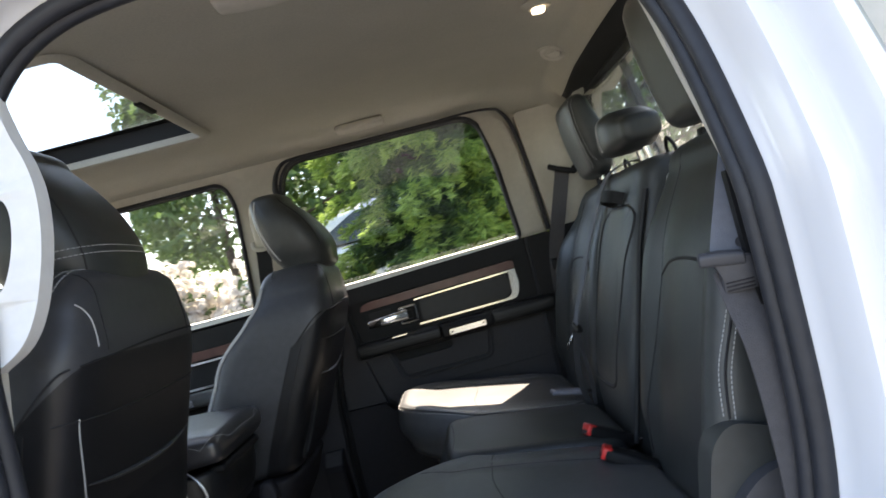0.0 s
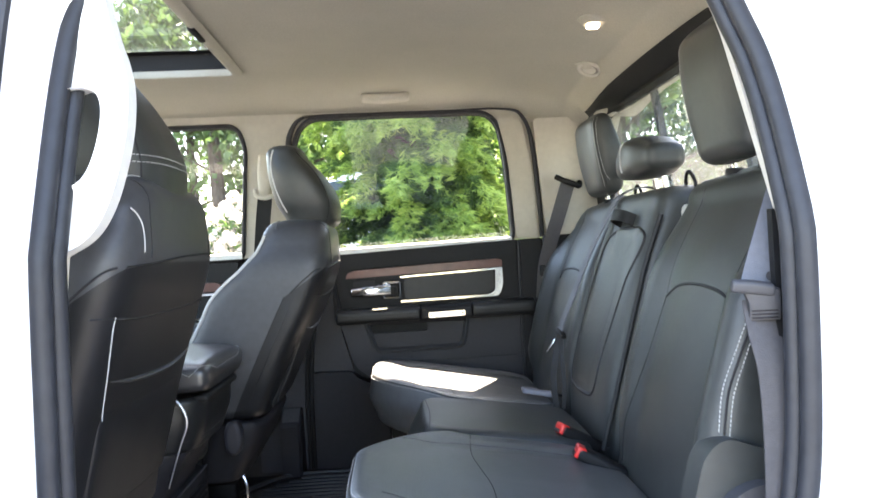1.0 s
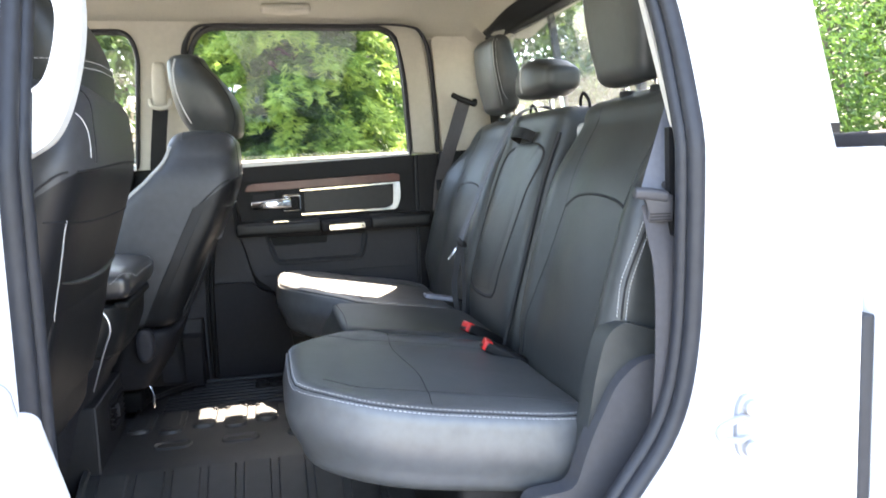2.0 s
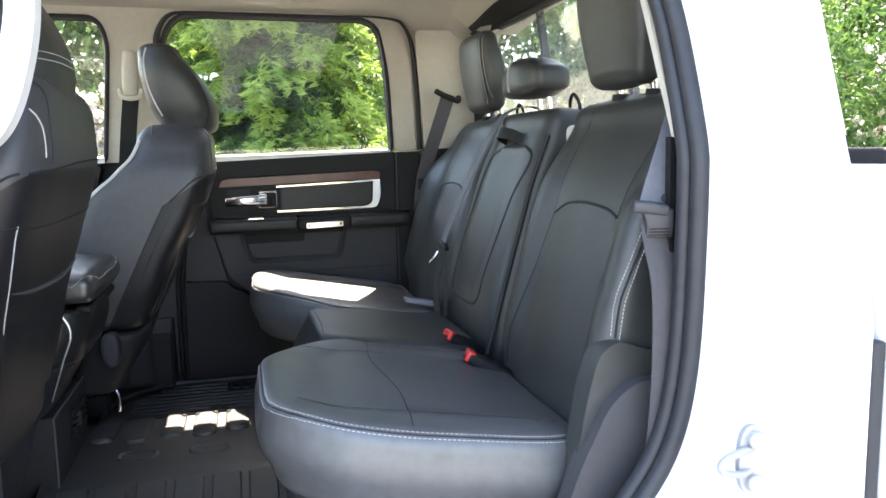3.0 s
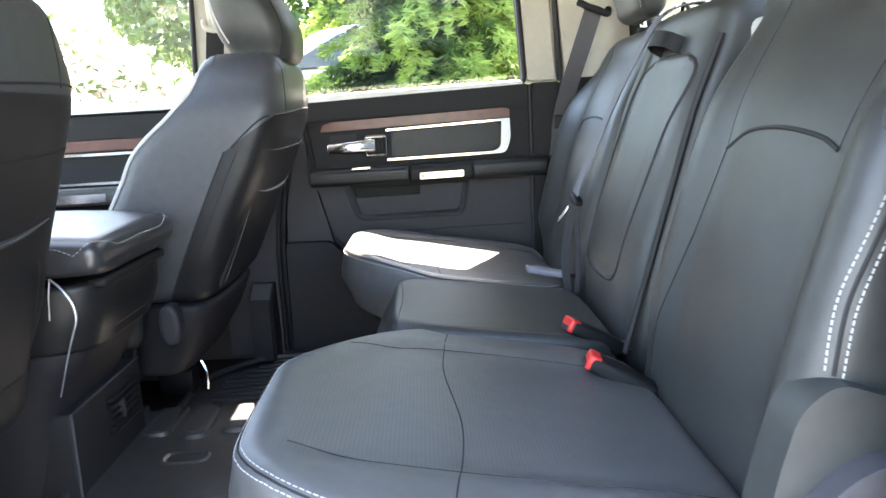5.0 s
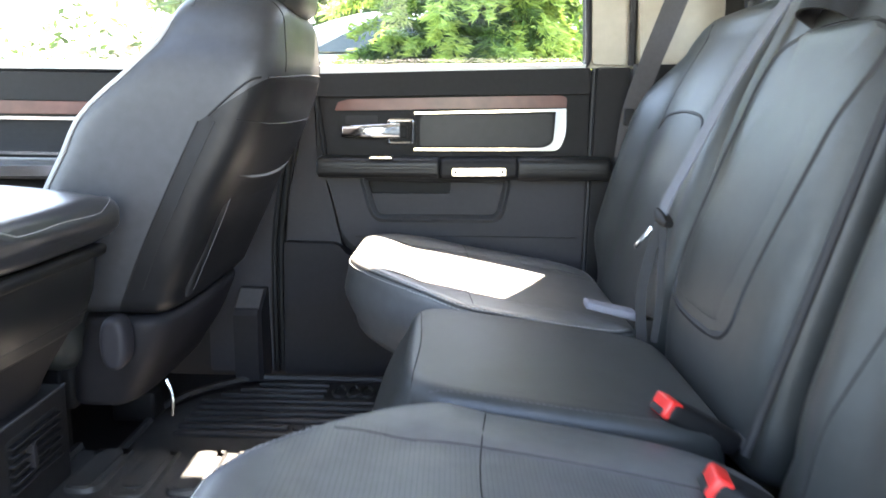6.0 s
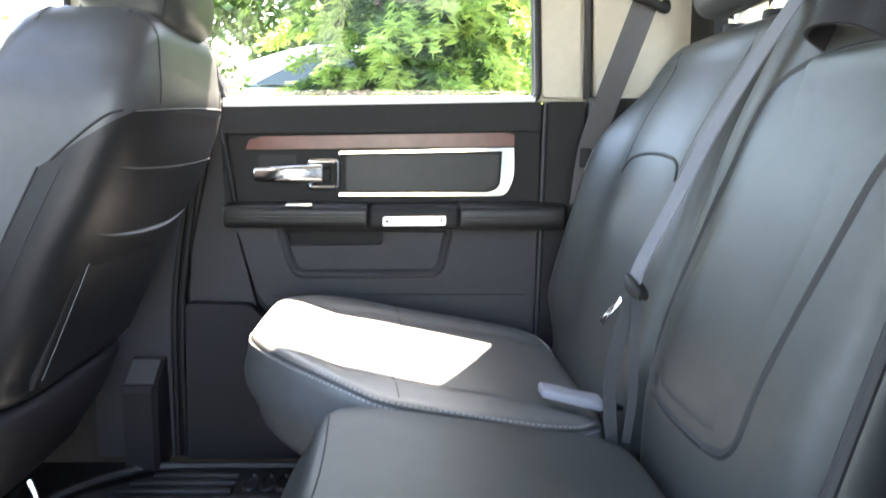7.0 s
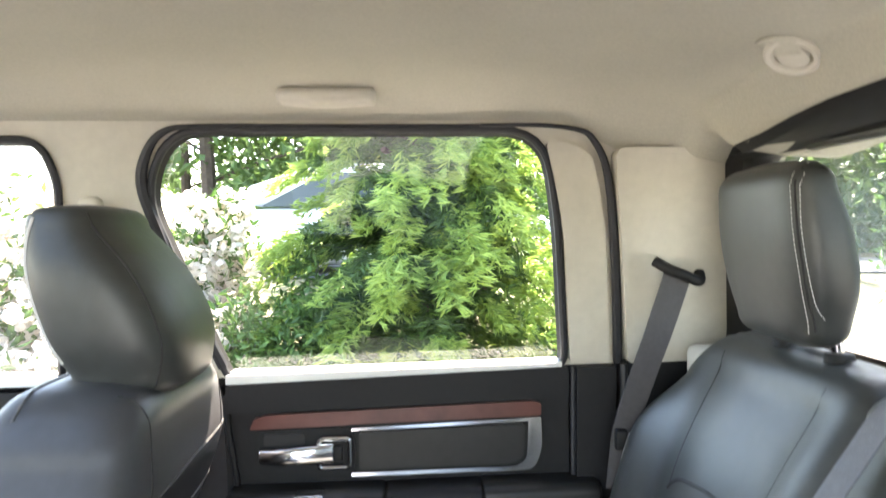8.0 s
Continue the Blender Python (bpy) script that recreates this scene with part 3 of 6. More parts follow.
part("rail_cover", bands([[near_side(x, 1.985 + 0.02 * k, -0.03 - 0.05 * k) for x in (-1.5, -1.0, -0.4, 0.0, 0.4)] for k in (0, 0.5, 1.2)], closed=False), HEADLINER, wall_near)
win = thing("window_4", (-0.9, 0.76, 1.57), "dark side window of the near front door", "window", kind="structure")
pane = part("pane", plate(grow(NEAR_FRONT, 0.006), [], lambda x, z, d: near_side(x, z, 0.05 + d), 0.004), TINT, win, smooth=False)
pane.visible_shadow = False
part("window_seal", tube([near_side(x, z, 0.146) for x, z in NEAR_FRONT], 0.011, 8, True), SEAL, win, "black rubber seal")

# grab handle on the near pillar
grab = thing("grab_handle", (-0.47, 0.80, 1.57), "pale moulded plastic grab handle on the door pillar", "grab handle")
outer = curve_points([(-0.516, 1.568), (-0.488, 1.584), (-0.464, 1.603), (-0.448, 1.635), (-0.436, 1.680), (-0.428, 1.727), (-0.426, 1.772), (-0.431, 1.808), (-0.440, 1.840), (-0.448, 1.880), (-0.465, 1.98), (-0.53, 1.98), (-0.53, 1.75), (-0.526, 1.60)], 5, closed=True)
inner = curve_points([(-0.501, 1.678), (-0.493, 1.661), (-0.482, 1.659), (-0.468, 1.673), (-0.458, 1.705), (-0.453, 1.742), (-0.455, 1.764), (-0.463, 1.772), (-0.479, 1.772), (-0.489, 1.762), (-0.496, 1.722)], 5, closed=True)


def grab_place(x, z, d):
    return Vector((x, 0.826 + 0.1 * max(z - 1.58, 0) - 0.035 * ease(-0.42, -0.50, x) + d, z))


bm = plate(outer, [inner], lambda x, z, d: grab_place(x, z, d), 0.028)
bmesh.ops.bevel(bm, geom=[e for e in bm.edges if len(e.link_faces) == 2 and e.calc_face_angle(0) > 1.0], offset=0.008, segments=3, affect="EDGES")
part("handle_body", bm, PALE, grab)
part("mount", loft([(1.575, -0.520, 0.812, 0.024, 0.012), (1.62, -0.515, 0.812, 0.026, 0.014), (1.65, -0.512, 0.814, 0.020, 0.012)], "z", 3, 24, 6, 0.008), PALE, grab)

# striker and the open door's hinge edge
striker = thing("door_striker", (0.335, 0.68, 1.225), "chromed door striker loop bolted to the white jamb", "door striker")
for k in (-1, 1):
    part("bolt", loft([(0.640, 0.335, 1.225 + 0.026 * k, 0.010, 0.010), (0.648, 0.335, 1.225 + 0.026 * k, 0.010, 0.010)], "y", 2, 14, 2, 0.002), STEEL, striker)
part("base_plate", loft([(0.648, 0.335, 1.225, 0.018, 0.042), (0.653, 0.335, 1.225, 0.018, 0.042)], "y", 2.6, 24, 2, 0.002), STEEL, striker)
part("loop", tube(curve_points([(0.335, 0.65, 1.238), (0.315, 0.64, 1.240), (0.288, 0.635, 1.233), (0.288, 0.635, 1.221), (0.315, 0.64, 1.213), (0.335, 0.65, 1.213)], 5), 0.0045), STEEL, striker)
hinge = thing("rear_door", (-0.45, 0.50, 0.60), "white painted edge of the open rear door at its hinge", "door")
part("hinge_edge", loft([(0.62, -0.487, 0.44, 0.070, 0.075), (1.30, -0.480, 0.47, 0.070, 0.055), (1.385, -0.487, 0.48, 0.058, 0.045)], "z", 3.2, 32, 14, 0.022), WHITE, hinge)
part("edge_fold", loft([(0.62, -0.442, 0.50, 0.034, 0.030), (1.30, -0.437, 0.515, 0.034, 0.022), (1.355, -0.445, 0.52, 0.026, 0.020)], "z", 3.0, 24, 12, 0.015), WHITE, hinge)

# ---- rear wall with the sliding window ----
BACK_WINDOW = rounded_outline([(0.93, 1.68), (2.275, 1.68), (2.225, 1.948), (0.98, 1.948)], 0.04)


def rear_side(y, z, d=0.0):
    return Vector((0.585 - 0.16 * (z - 1.70) - 0.05 * ((y - MID) / 0.8) ** 2 + d, y, z))


wall_rear = part("wall_rear", plate([(0.885, 0.80), (2.41, 0.80), (2.41, 1.60), (2.31, 2.03), (0.895, 2.03), (0.885, 1.60)], [BACK_WINDOW], lambda y, z, d: rear_side(y, z, d), 0.03), PLASTIC_DARK)
tagged(wall_rear, "dark trimmed rear wall of the cab", "cab wall", kind="structure")
win = thing("window_3", (0.57, MID, 1.70), "sliding rear window with black borders and divider bars", "window", kind="structure")
pane = part("pane", plate(grow(BACK_WINDOW, 0.004), [], lambda y, z, d: rear_side(y, z, 0.012 + d), 0.004), DUSTY, win, smooth=False)
pane.visible_shadow = False
part("border", bands([[rear_side(y, z, -0.004) for y, z in grow(BACK_WINDOW, 0.03)], [rear_side(y, z, -0.012) for y, z in BACK_WINDOW], [rear_side(y, z, 0.02) for y, z in grow(BACK_WINDOW, -0.004)]]), PLASTIC_DARK, win, "black border")
for y in (1.385, 1.82):
    part("divider_bar", ribbon([rear_side(y, z, 0.004) for z in (1.70, 1.78, 1.86, 1.95)], (0, 1, 0), 0.018, 0.016), PLASTIC_DARK, win)
part("top_band", bands([[rear_side(y, 1.944, -0.012) for y in np.linspace(0.92, 2.24, 16)], [rear_side(y, 1.953, -0.030) for y in np.linspace(0.92, 2.24, 16)], [Vector((0.462, y, liner_point(0.462, y).z - 0.006)) for y in np.linspace(0.95, 2.15, 16)], [Vector((0.450, y, liner_point(0.450, y).z - 0.002)) for y in np.linspace(0.95, 2.15, 16)]], closed=False), PLASTIC_DARK, win, "black top band")
# cover at the seat back's top
part("parcel_ledge", rounded_box(0.46, 0.60, 0.84, 2.37, 1.58, 1.640, 0.015), SHELL, wall_rear)

# front end closing the cab
wall_front = part("wall_front", plate([(0.80, 0.60), (2.41, 0.60), (2.41, 1.40), (0.80, 1.40)], [], lambda y, z, d: Vector((-2.05 + d, y, z)), 0.05), PLASTIC_DARK)
tagged(wall_front, "dark bulkhead in front of the front seats", "bulkhead", kind="structure")
dash = thing("dashboard", (-1.9, MID, 1.0), "black padded dashboard across the front of the cab", "dashboard")
part("dash_body", rounded_box(-2.0, -1.62, 0.82, 2.38, 1.05, 1.47, 0.08, 5), PLASTIC, dash)
win = thing("window_5", (-1.9, MID, 1.45), "windscreen of the pickup", "window", kind="structure")
pane = part("pane", plate([(0.84, 0), (2.36, 0), (2.25, 1), (0.95, 1)], [], lambda y, u, d: Vector((-2.35 + 0.75 * u, y, 1.42 + 0.62 * u + d)), 0.004), CLEAR, win, smooth=False)
pane.visible_shadow = False

# ---- floor with its rubber mat ----
floor = part("floor", rounded_box(-2.05, 0.62, 0.78, 2.42, 0.78, 0.862, 0.0), PLASTIC_DARK)
tagged(floor, "dark carpeted cab floor", "floor", kind="structure")
mat = thing("floor_mat", (-0.3, MID, 0.862), "black moulded rubber floor mat with raised ribs over the tunnel", "floor mat")


def mat_height(y):
    """The mat's top: flat footwells and a raised tunnel with a steep far flank."""
    return 0.870 + 0.076 * ease(1.26, 1.50, y) * (1 - ease(1.838, 1.856, y))


def mat_strip(x0, x1, ys, h, r=0.004):
    """A raised bar with sloping flanks that follows the mat's height along y."""
    return bands([[(x, y, mat_height(y) + d) for x, d in ((x0, -0.002), (x0 + r, h), (x1 - r, h), (x1, -0.002))] for y in ys], closed=False)


ys = sorted({*np.linspace(0.85, 1.26, 5), *np.linspace(1.26, 1.50, 9), *np.linspace(1.50, 1.838, 5), *np.linspace(1.838, 1.856, 6), *np.linspace(1.856, 2.365, 6)})
bm = bmesh.new()
grid = [[bm.verts.new((-0.63 + 0.20 * ease(2.20, 2.37, y) * (1 - u) + u * 0.78, y, mat_height(y))) for u in (0, 0.05, 0.4, 0.8, 1)] for y in ys]
for a, b in zip(grid, grid[1:]):
    for k in range(4):
        bm.faces.new((a[k], a[k + 1], b[k + 1], b[k]))
part("mat_base", bm, RUBBER, mat)
for k in range(9):
    y = 2.060 + 0.033 * k
    x0 = -0.560 + 0.10 * max(k - 5, 0) / 3
    for a, b in (((x0, -0.03),) if k not in (1, 6, 7, 8) else ((x0, -0.345), (-0.305, -0.03)) if k == 1 else ((x0, -0.30), (-0.185, -0.03))):
        part("rib", rounded_box(a, b, y, y + 0.017, 0.868, 0.879, 0.004, 2), RUBBER, mat)
for x in (-0.272, -0.240, -0.212):
    part("mat_badge", tube([(x + 0.014 * math.cos(a), 2.300 + 0.030 * math.sin(a), 0.873) for a in np.linspace(0, 2 * math.pi, 15)[:-1]], 0.005, 6, True), RUBBER, mat, "moulded mark")
for k in range(2):
    part("mat_badge", tube([(-0.325 + 0.026 * k + 0.010 * math.cos(a), 2.101 + 0.010 * math.sin(a), 0.873) for a in np.linspace(math.pi, 2 * math.pi, 8)], 0.004, 6), RUBBER, mat)
near_ys = [0.90, 1.0, 1.1, 1.2, 1.26, 1.30, 1.34, 1.38, 1.42, 1.46]
for k in range(10):
    x = -0.600 + 0.072 * k
    part("rib", mat_strip(x, x + 0.060, near_ys, 0.005), RUBBER, mat)
for k in range(9):
    x = -0.590 + 0.0745 * k
    # tongue-shaped tread blocks on the tunnel, rounded towards the open door
    block = rounded_outline([(x, 1.70 - 0.02 * (k % 2)), (x + 0.058, 1.70 - 0.02 * (k % 2)), (x + 0.058, 1.834), (x, 1.834)], [0.026, 0.026, 0.003, 0.003])
    part("tread_block", bands([[(u, v, 0.944) for u, v in block], [(u, v, 0.953) for u, v in grow(block, -0.003)], [(u, v, 0.954) for u, v in grow(block, -0.010)], [(u, v, 0.954) for u, v in grow(block, -0.024)]]), RUBBER, mat)
    pad = rounded_outline([(x + 0.012, 1.706), (x + 0.046, 1.706), (x + 0.046, 1.826), (x + 0.012, 1.826)], 0.014)
    part("tread_pad", plate(pad, [], lambda u, v, d: Vector((u, v, 0.9525 + d)), 0.003), RUBBER, mat)
    if k % 2:
        low = rounded_outline([(x, 1.575), (x + 0.090, 1.575), (x + 0.090, 1.63), (x, 1.63)], 0.027)
        part("tread_block", bands([[(u, v, 0.944) for u, v in low], [(u, v, 0.950) for u, v in grow(low, -0.006)], [(u, v, 0.9465) for u, v in grow(low, -0.012)]]), RUBBER, mat)
part("mat_rim", tube([(x, y, mat_height(y) + 0.006) for x, y in curve_points([(-0.625, y) for y in ys if y < 2.2] + [(-0.60, 2.25), (-0.50, 2.355), (-0.40, 2.368), (-0.05, 2.368)], 2)], 0.008, 6), RUBBER, mat)


# ---- far doors: padded panels with wood, chrome, armrest and pocket ----
def flat_plate(outline, y0, y1, bevel=0.0):
    bm = plate(outline, [], lambda x, z, d: Vector((x, y0 + d, z)), y1 - y0)
    if bevel:
        bmesh.ops.bevel(bm, geom=[e for e in bm.edges if len(e.link_faces) == 2 and e.calc_face_angle(0) > 1.0], offset=bevel, segments=2, affect="EDGES")
    return bm


def belt(x):
    """Height of the door's belt line."""
    return 1.564 + 0.040 * (x + 0.335)


door_1 = thing("door_1", (0.0, 2.44, 0.98), "black padded rear door panel with wood strip, chrome trim and armrest", "door", kind="structure")
part("top_roll", flat_plate(rounded_outline([(-0.345, 1.518), (0.270, 1.536), (0.268, belt(0.27) + 0.004), (-0.340, belt(-0.34) + 0.004)], 0.006), 2.422, 2.49, 0.008), PLASTIC, door_1)
part("upper_panel", flat_plate(rounded_outline([(-0.342, 1.35), (0.274, 1.35), (0.270, 1.54), (-0.345, 1.522)], 0.004), 2.438, 2.49, 0.004), PLASTIC, door_1)
part("trim_recess", flat_plate(rounded_outline([(-0.300, 1.487), (-0.283, 1.405), (-0.265, 1.396), (0.205, 1.403), (0.226, 1.43), (0.224, 1.532), (-0.29, 1.510)], 0.012), 2.4335, 2.45, 0.002), PLASTIC_DARK, door_1)
part("wood_strip", flat_plate(rounded_outline([(-0.300, 1.488), (-0.13, 1.4935), (-0.12, 1.4945), (0.219, 1.505), (0.219, 1.5265), (0.205, 1.5315), (-0.27, 1.5135), (-0.292, 1.507)], 0.004), 2.424, 2.445, 0.003), WOOD, door_1, "reddish brown wood strip")
part("chrome_trim", flat_plate(rounded_outline([(-0.121, 1.4885), (0.2185, 1.5030), (0.2205, 1.445), (0.2055, 1.4085), (-0.121, 1.4025), (-0.121, 1.4088), (0.172, 1.4148), (0.1925, 1.4265), (0.1955, 1.4955), (-0.121, 1.4835)], [0.001, 0.003, 0.03, 0.016, 0.001, 0.001, 0.012, 0.012, 0.002, 0.001]), 2.422, 2.440, 0.0012), CHROME, door_1, "bright chrome trim")
part("leather_insert", flat_plate(rounded_outline([(-0.108, 1.413), (0.165, 1.4185), (0.188, 1.43), (0.190, 1.490), (-0.108, 1.480)], 0.008), 2.426, 2.445, 0.004), LEATHER_DARK, door_1)
part("handle_cup", flat_plate(rounded_outline([(-0.283, 1.410), (-0.118, 1.402), (-0.113, 1.44), (-0.122, 1.488), (-0.20, 1.487), (-0.288, 1.484)], 0.015), 2.430, 2.445, 0.002), PLASTIC, door_1)
part("handle_recess", flat_plate(rounded_outline([(-0.276, 1.457), (-0.204, 1.459), (-0.204, 1.480), (-0.276, 1.478)], 0.006), 2.4275, 2.44), SEAM, door_1, "black handle recess")
part("handle_bezel", tube([(x, 2.424, z) for x, z in rounded_outline([(-0.178, 1.418), (-0.124, 1.419), (-0.124, 1.471), (-0.178, 1.470)], 0.008)], 0.0052, 8, True), CHROME, door_1, "chrome bezel")
handle = part("door_handle", loft([(-0.279, 2.418, 1.442, 0.006, 0.013), (-0.25, 2.412, 1.443, 0.009, 0.0145), (-0.19, 2.414, 1.445, 0.010, 0.017), (-0.155, 2.420, 1.446, 0.006, 0.017)], "x", 3, 20, 12, 0.004), CHROME, door_1, "chrome lever handle")
part("lock_block", rounded_box(-0.160, -0.136, 2.419, 2.44, 1.430, 1.458, 0.004), PLASTIC_DARK, door_1)
for x0, x1, z0, z1 in ((-0.325, -0.068, 1.341, 1.388), (0.116, 0.308, 1.343, 1.395)):
    pad = part("armrest_pad", loft([(x0, 2.416, (z0 + z1) / 2, 0.050, (z1 - z0) / 2), (x1, 2.416, (z0 + z1) / 2 + 0.003, 0.050, (z1 - z0) / 2)], "x", 4.5, 32, 8, 0.008), LEATHER_DARK, door_1, "black stitched leather armrest pad")
    tree = skin_of(pad)
    for z in (1.362, 1.369):
        seam(tree, [(x0 + 0.005, 2.2, z), (x1 - 0.005, 2.2, z + 0.003)], (0, 1, 0), door_1, 0.0014)
part("armrest_block", loft([(-0.052, 2.416, 1.366, 0.052, 0.024), (0.102, 2.416, 1.369, 0.052, 0.025)], "x", 5, 32, 8, 0.010), PLASTIC, door_1)
plate_ob = part("switch_plate", flat_plate(rounded_outline([(-0.034, 1.3525), (0.084, 1.3555), (0.084, 1.3725), (-0.034, 1.3695)], 0.004), 2.3585, 2.370, 0.001), CHROME, door_1, "bright metal switch plate")
for x, z in ((-0.026, 1.3612), (0.076, 1.3642)):
    part("screw", loft([(2.355, x, z, 0.003, 0.003), (2.359, x, z, 0.003, 0.003)], "y", 2, 10, 2, 0.0005), PLASTIC_DARK, plate_ob)
part("window_switch", flat_plate(rounded_outline([(-0.215, 1.387), (-0.165, 1.388), (-0.168, 1.392), (-0.212, 1.391)], 0.001), 2.36, 2.39), CHROME, door_1)
lower = rounded_outline([(-0.338, 1.352), (-0.317, 1.32), (-0.283, 1.196), (-0.237, 1.161), (-0.20, 1.12), (-0.17, 0.985), (0.272, 0.985), (0.274, 1.352)], [0.004, 0.01, 0.03, 0.03, 0.05, 0.02, 0.02, 0.004])
pocket = rounded_outline([(-0.235, 1.336), (-0.208, 1.247), (0.076, 1.251), (0.092, 1.336)], [0.01, 0.022, 0.022, 0.01])
bm = plate(lower, [pocket], lambda x, z, d: Vector((x, 2.442 + d, z)), 0.02)
part("lower_panel", bm, DOOR_GREY, door_1)
part("pocket_lip", bands([[(x, 2.4405, z) for x, z in grow(pocket, 0.012)], [(x, 2.4345, z) for x, z in grow(pocket, 0.004)], [(x, 2.4375, z) for x, z in grow(pocket, -0.001)], [(x, 2.450, z) for x, z in grow(pocket, -0.006)]]), PLASTIC_MID, door_1)
# the pocket's front panel, notched at its upper front corner where one reaches in
part("pocket_panel", flat_plate(rounded_outline([(-0.206, 1.24), (0.08, 1.245), (0.096, 1.345), (-0.036, 1.345), (-0.036, 1.304), (-0.222, 1.301)], [0.01, 0.01, 0.01, 0.002, 0.010, 0.006]), 2.449, 2.458), DOOR_GREY, door_1)
# back of the pocket, coloured black to deepen the cavity's shade
part("pocket_back", flat_plate(rounded_outline([(-0.245, 1.24), (-0.02, 1.24), (-0.02, 1.345), (-0.245, 1.345)], 0.004), 2.482, 2.488), POCKET_SHADE, door_1, "inside of the pocket, blackened for its shade")
part("panel_crease", tube([(-0.255, 2.4425, 1.200), (0.0, 2.442, 1.205), (0.255, 2.4425, 1.207)], 0.0018, 6), SEAM, door_1)
part("panel_edge", tube(curve_points([(-0.345, 2.432, 1.55), (-0.338, 2.430, 1.49), (-0.325, 2.432, 1.40), (-0.320, 2.436, 1.34)], 6), 0.006, 8), PLASTIC, door_1)

# jamb covers behind and in front of that door
part("rear_jamb", flat_plate(rounded_outline([(0.279, 1.0), (0.345, 1.0), (0.352, 1.594), (0.281, 1.592)], 0.004), 2.410, 2.47, 0.006), PLASTIC, wall_low)
part("jamb_seal", tube([(0.276, 2.425, 1.0), (0.277, 2.425, 1.3), (0.277, 2.425, 1.59)], 0.005, 8), SEAL, wall_low)
part("jamb_seal", tube([(0.362, 2.400, 1.0), (0.364, 2.400, 1.3), (0.362, 2.400, 1.60)], 0.007, 8), SEAL, wall_low)
part("quarter_lower", flat_plate([(0.362, 1.0), (0.56, 1.0), (0.56, 1.604), (0.366, 1.602)], 2.405, 2.47), PLASTIC_DARK, wall_low)
part("pillar_cover", flat_plate(rounded_outline([(-0.60, 0.87), (-0.436, 0.87), (-0.430, 1.2), (-0.352, 1.56), (-0.60, 1.555)], 0.01), 2.425, 2.47, 0.006), DOOR_GREY, wall_low)
part("kick_panel", flat_plate(rounded_outline([(-0.420, 0.87), (-0.16, 0.87), (-0.19, 1.10), (-0.235, 1.148), (-0.272, 1.160), (-0.292, 1.186), (-0.418, 1.188)], [0.01, 0.01, 0.04, 0.03, 0.02, 0.02, 0.01]), 2.416, 2.47, 0.010), PLASTIC_GREY, wall_low)
part("pillar_flank", flat_plate(rounded_outline([(-0.418, 1.17), (-0.285, 1.17), (-0.322, 1.32), (-0.345, 1.40), (-0.352, 1.56), (-0.400, 1.5)], 0.01), 2.446, 2.47, 0.004), DOOR_GREY, wall_low)
for x in (-0.427, -0.441):
    part("pillar_seal", tube(curve_points([(x, 2.425, 0.875), (x, 2.418, 1.1), (x + 0.008, 2.418, 1.25), (x + 0.045, 2.42, 1.5)], 6), 0.007, 8), PLASTIC_DARK, wall_low, "black door seal")

door_2 = thing("door_2", (-1.1, 2.44, 0.98), "black front door panel with wood strip, chrome lines and armrest", "door", kind="structure")
part("top_roll", flat_plate(rounded_outline([(-1.9, 1.495), (-0.655, 1.50), (-0.640, 1.562), (-1.9, 1.556)], 0.01), 2.42, 2.49, 0.01), PLASTIC, door_2)
part("upper_panel", flat_plate([(-1.9, 1.0), (-0.65, 1.0), (-0.645, 1.51), (-1.9, 1.505)], 2.438, 2.49), PLASTIC, door_2)
part("wood_strip", flat_plate(rounded_outline([(-1.7, 1.462), (-0.705, 1.470), (-0.700, 1.49), (-0.715, 1.498), (-1.7, 1.492)], 0.004), 2.422, 2.45, 0.003), WOOD, door_2, "reddish brown wood strip")
part("chrome_line", flat_plate([(-1.7, 1.449), (-0.712, 1.457), (-0.712, 1.464), (-1.7, 1.456)], 2.420, 2.45), CHROME, door_2, "bright chrome line")
part("chrome_line", flat_plate([(-1.7, 1.372), (-0.712, 1.378), (-0.712, 1.385), (-1.7, 1.379)], 2.420, 2.45), CHROME, door_2, "bright chrome line")
part("chrome_end", flat_plate(rounded_outline([(-0.735, 1.378), (-0.712, 1.378), (-0.708, 1.464), (-0.722, 1.464)], 0.004), 2.420, 2.45), CHROME, door_2, "bright chrome end")
part("armrest_pad", loft([(-1.65, 2.39, 1.345, 0.055, 0.022), (-0.72, 2.39, 1.350, 0.055, 0.022)], "x", 4.5, 28, 6, 0.012), LEATHER, door_2)
part("switch_plate", flat_plate(rounded_outline([(-1.02, 1.335), (-0.86, 1.338), (-0.86, 1.360), (-1.02, 1.357)], 0.004), 2.330, 2.345), CHROME, door_2, "bright metal switch plate")


# ---- rear bench ----
def back_mid(z):
    return 0.34 + 0.25 * (z - 1.10) + 0.10 * max(z - 1.40, 0)


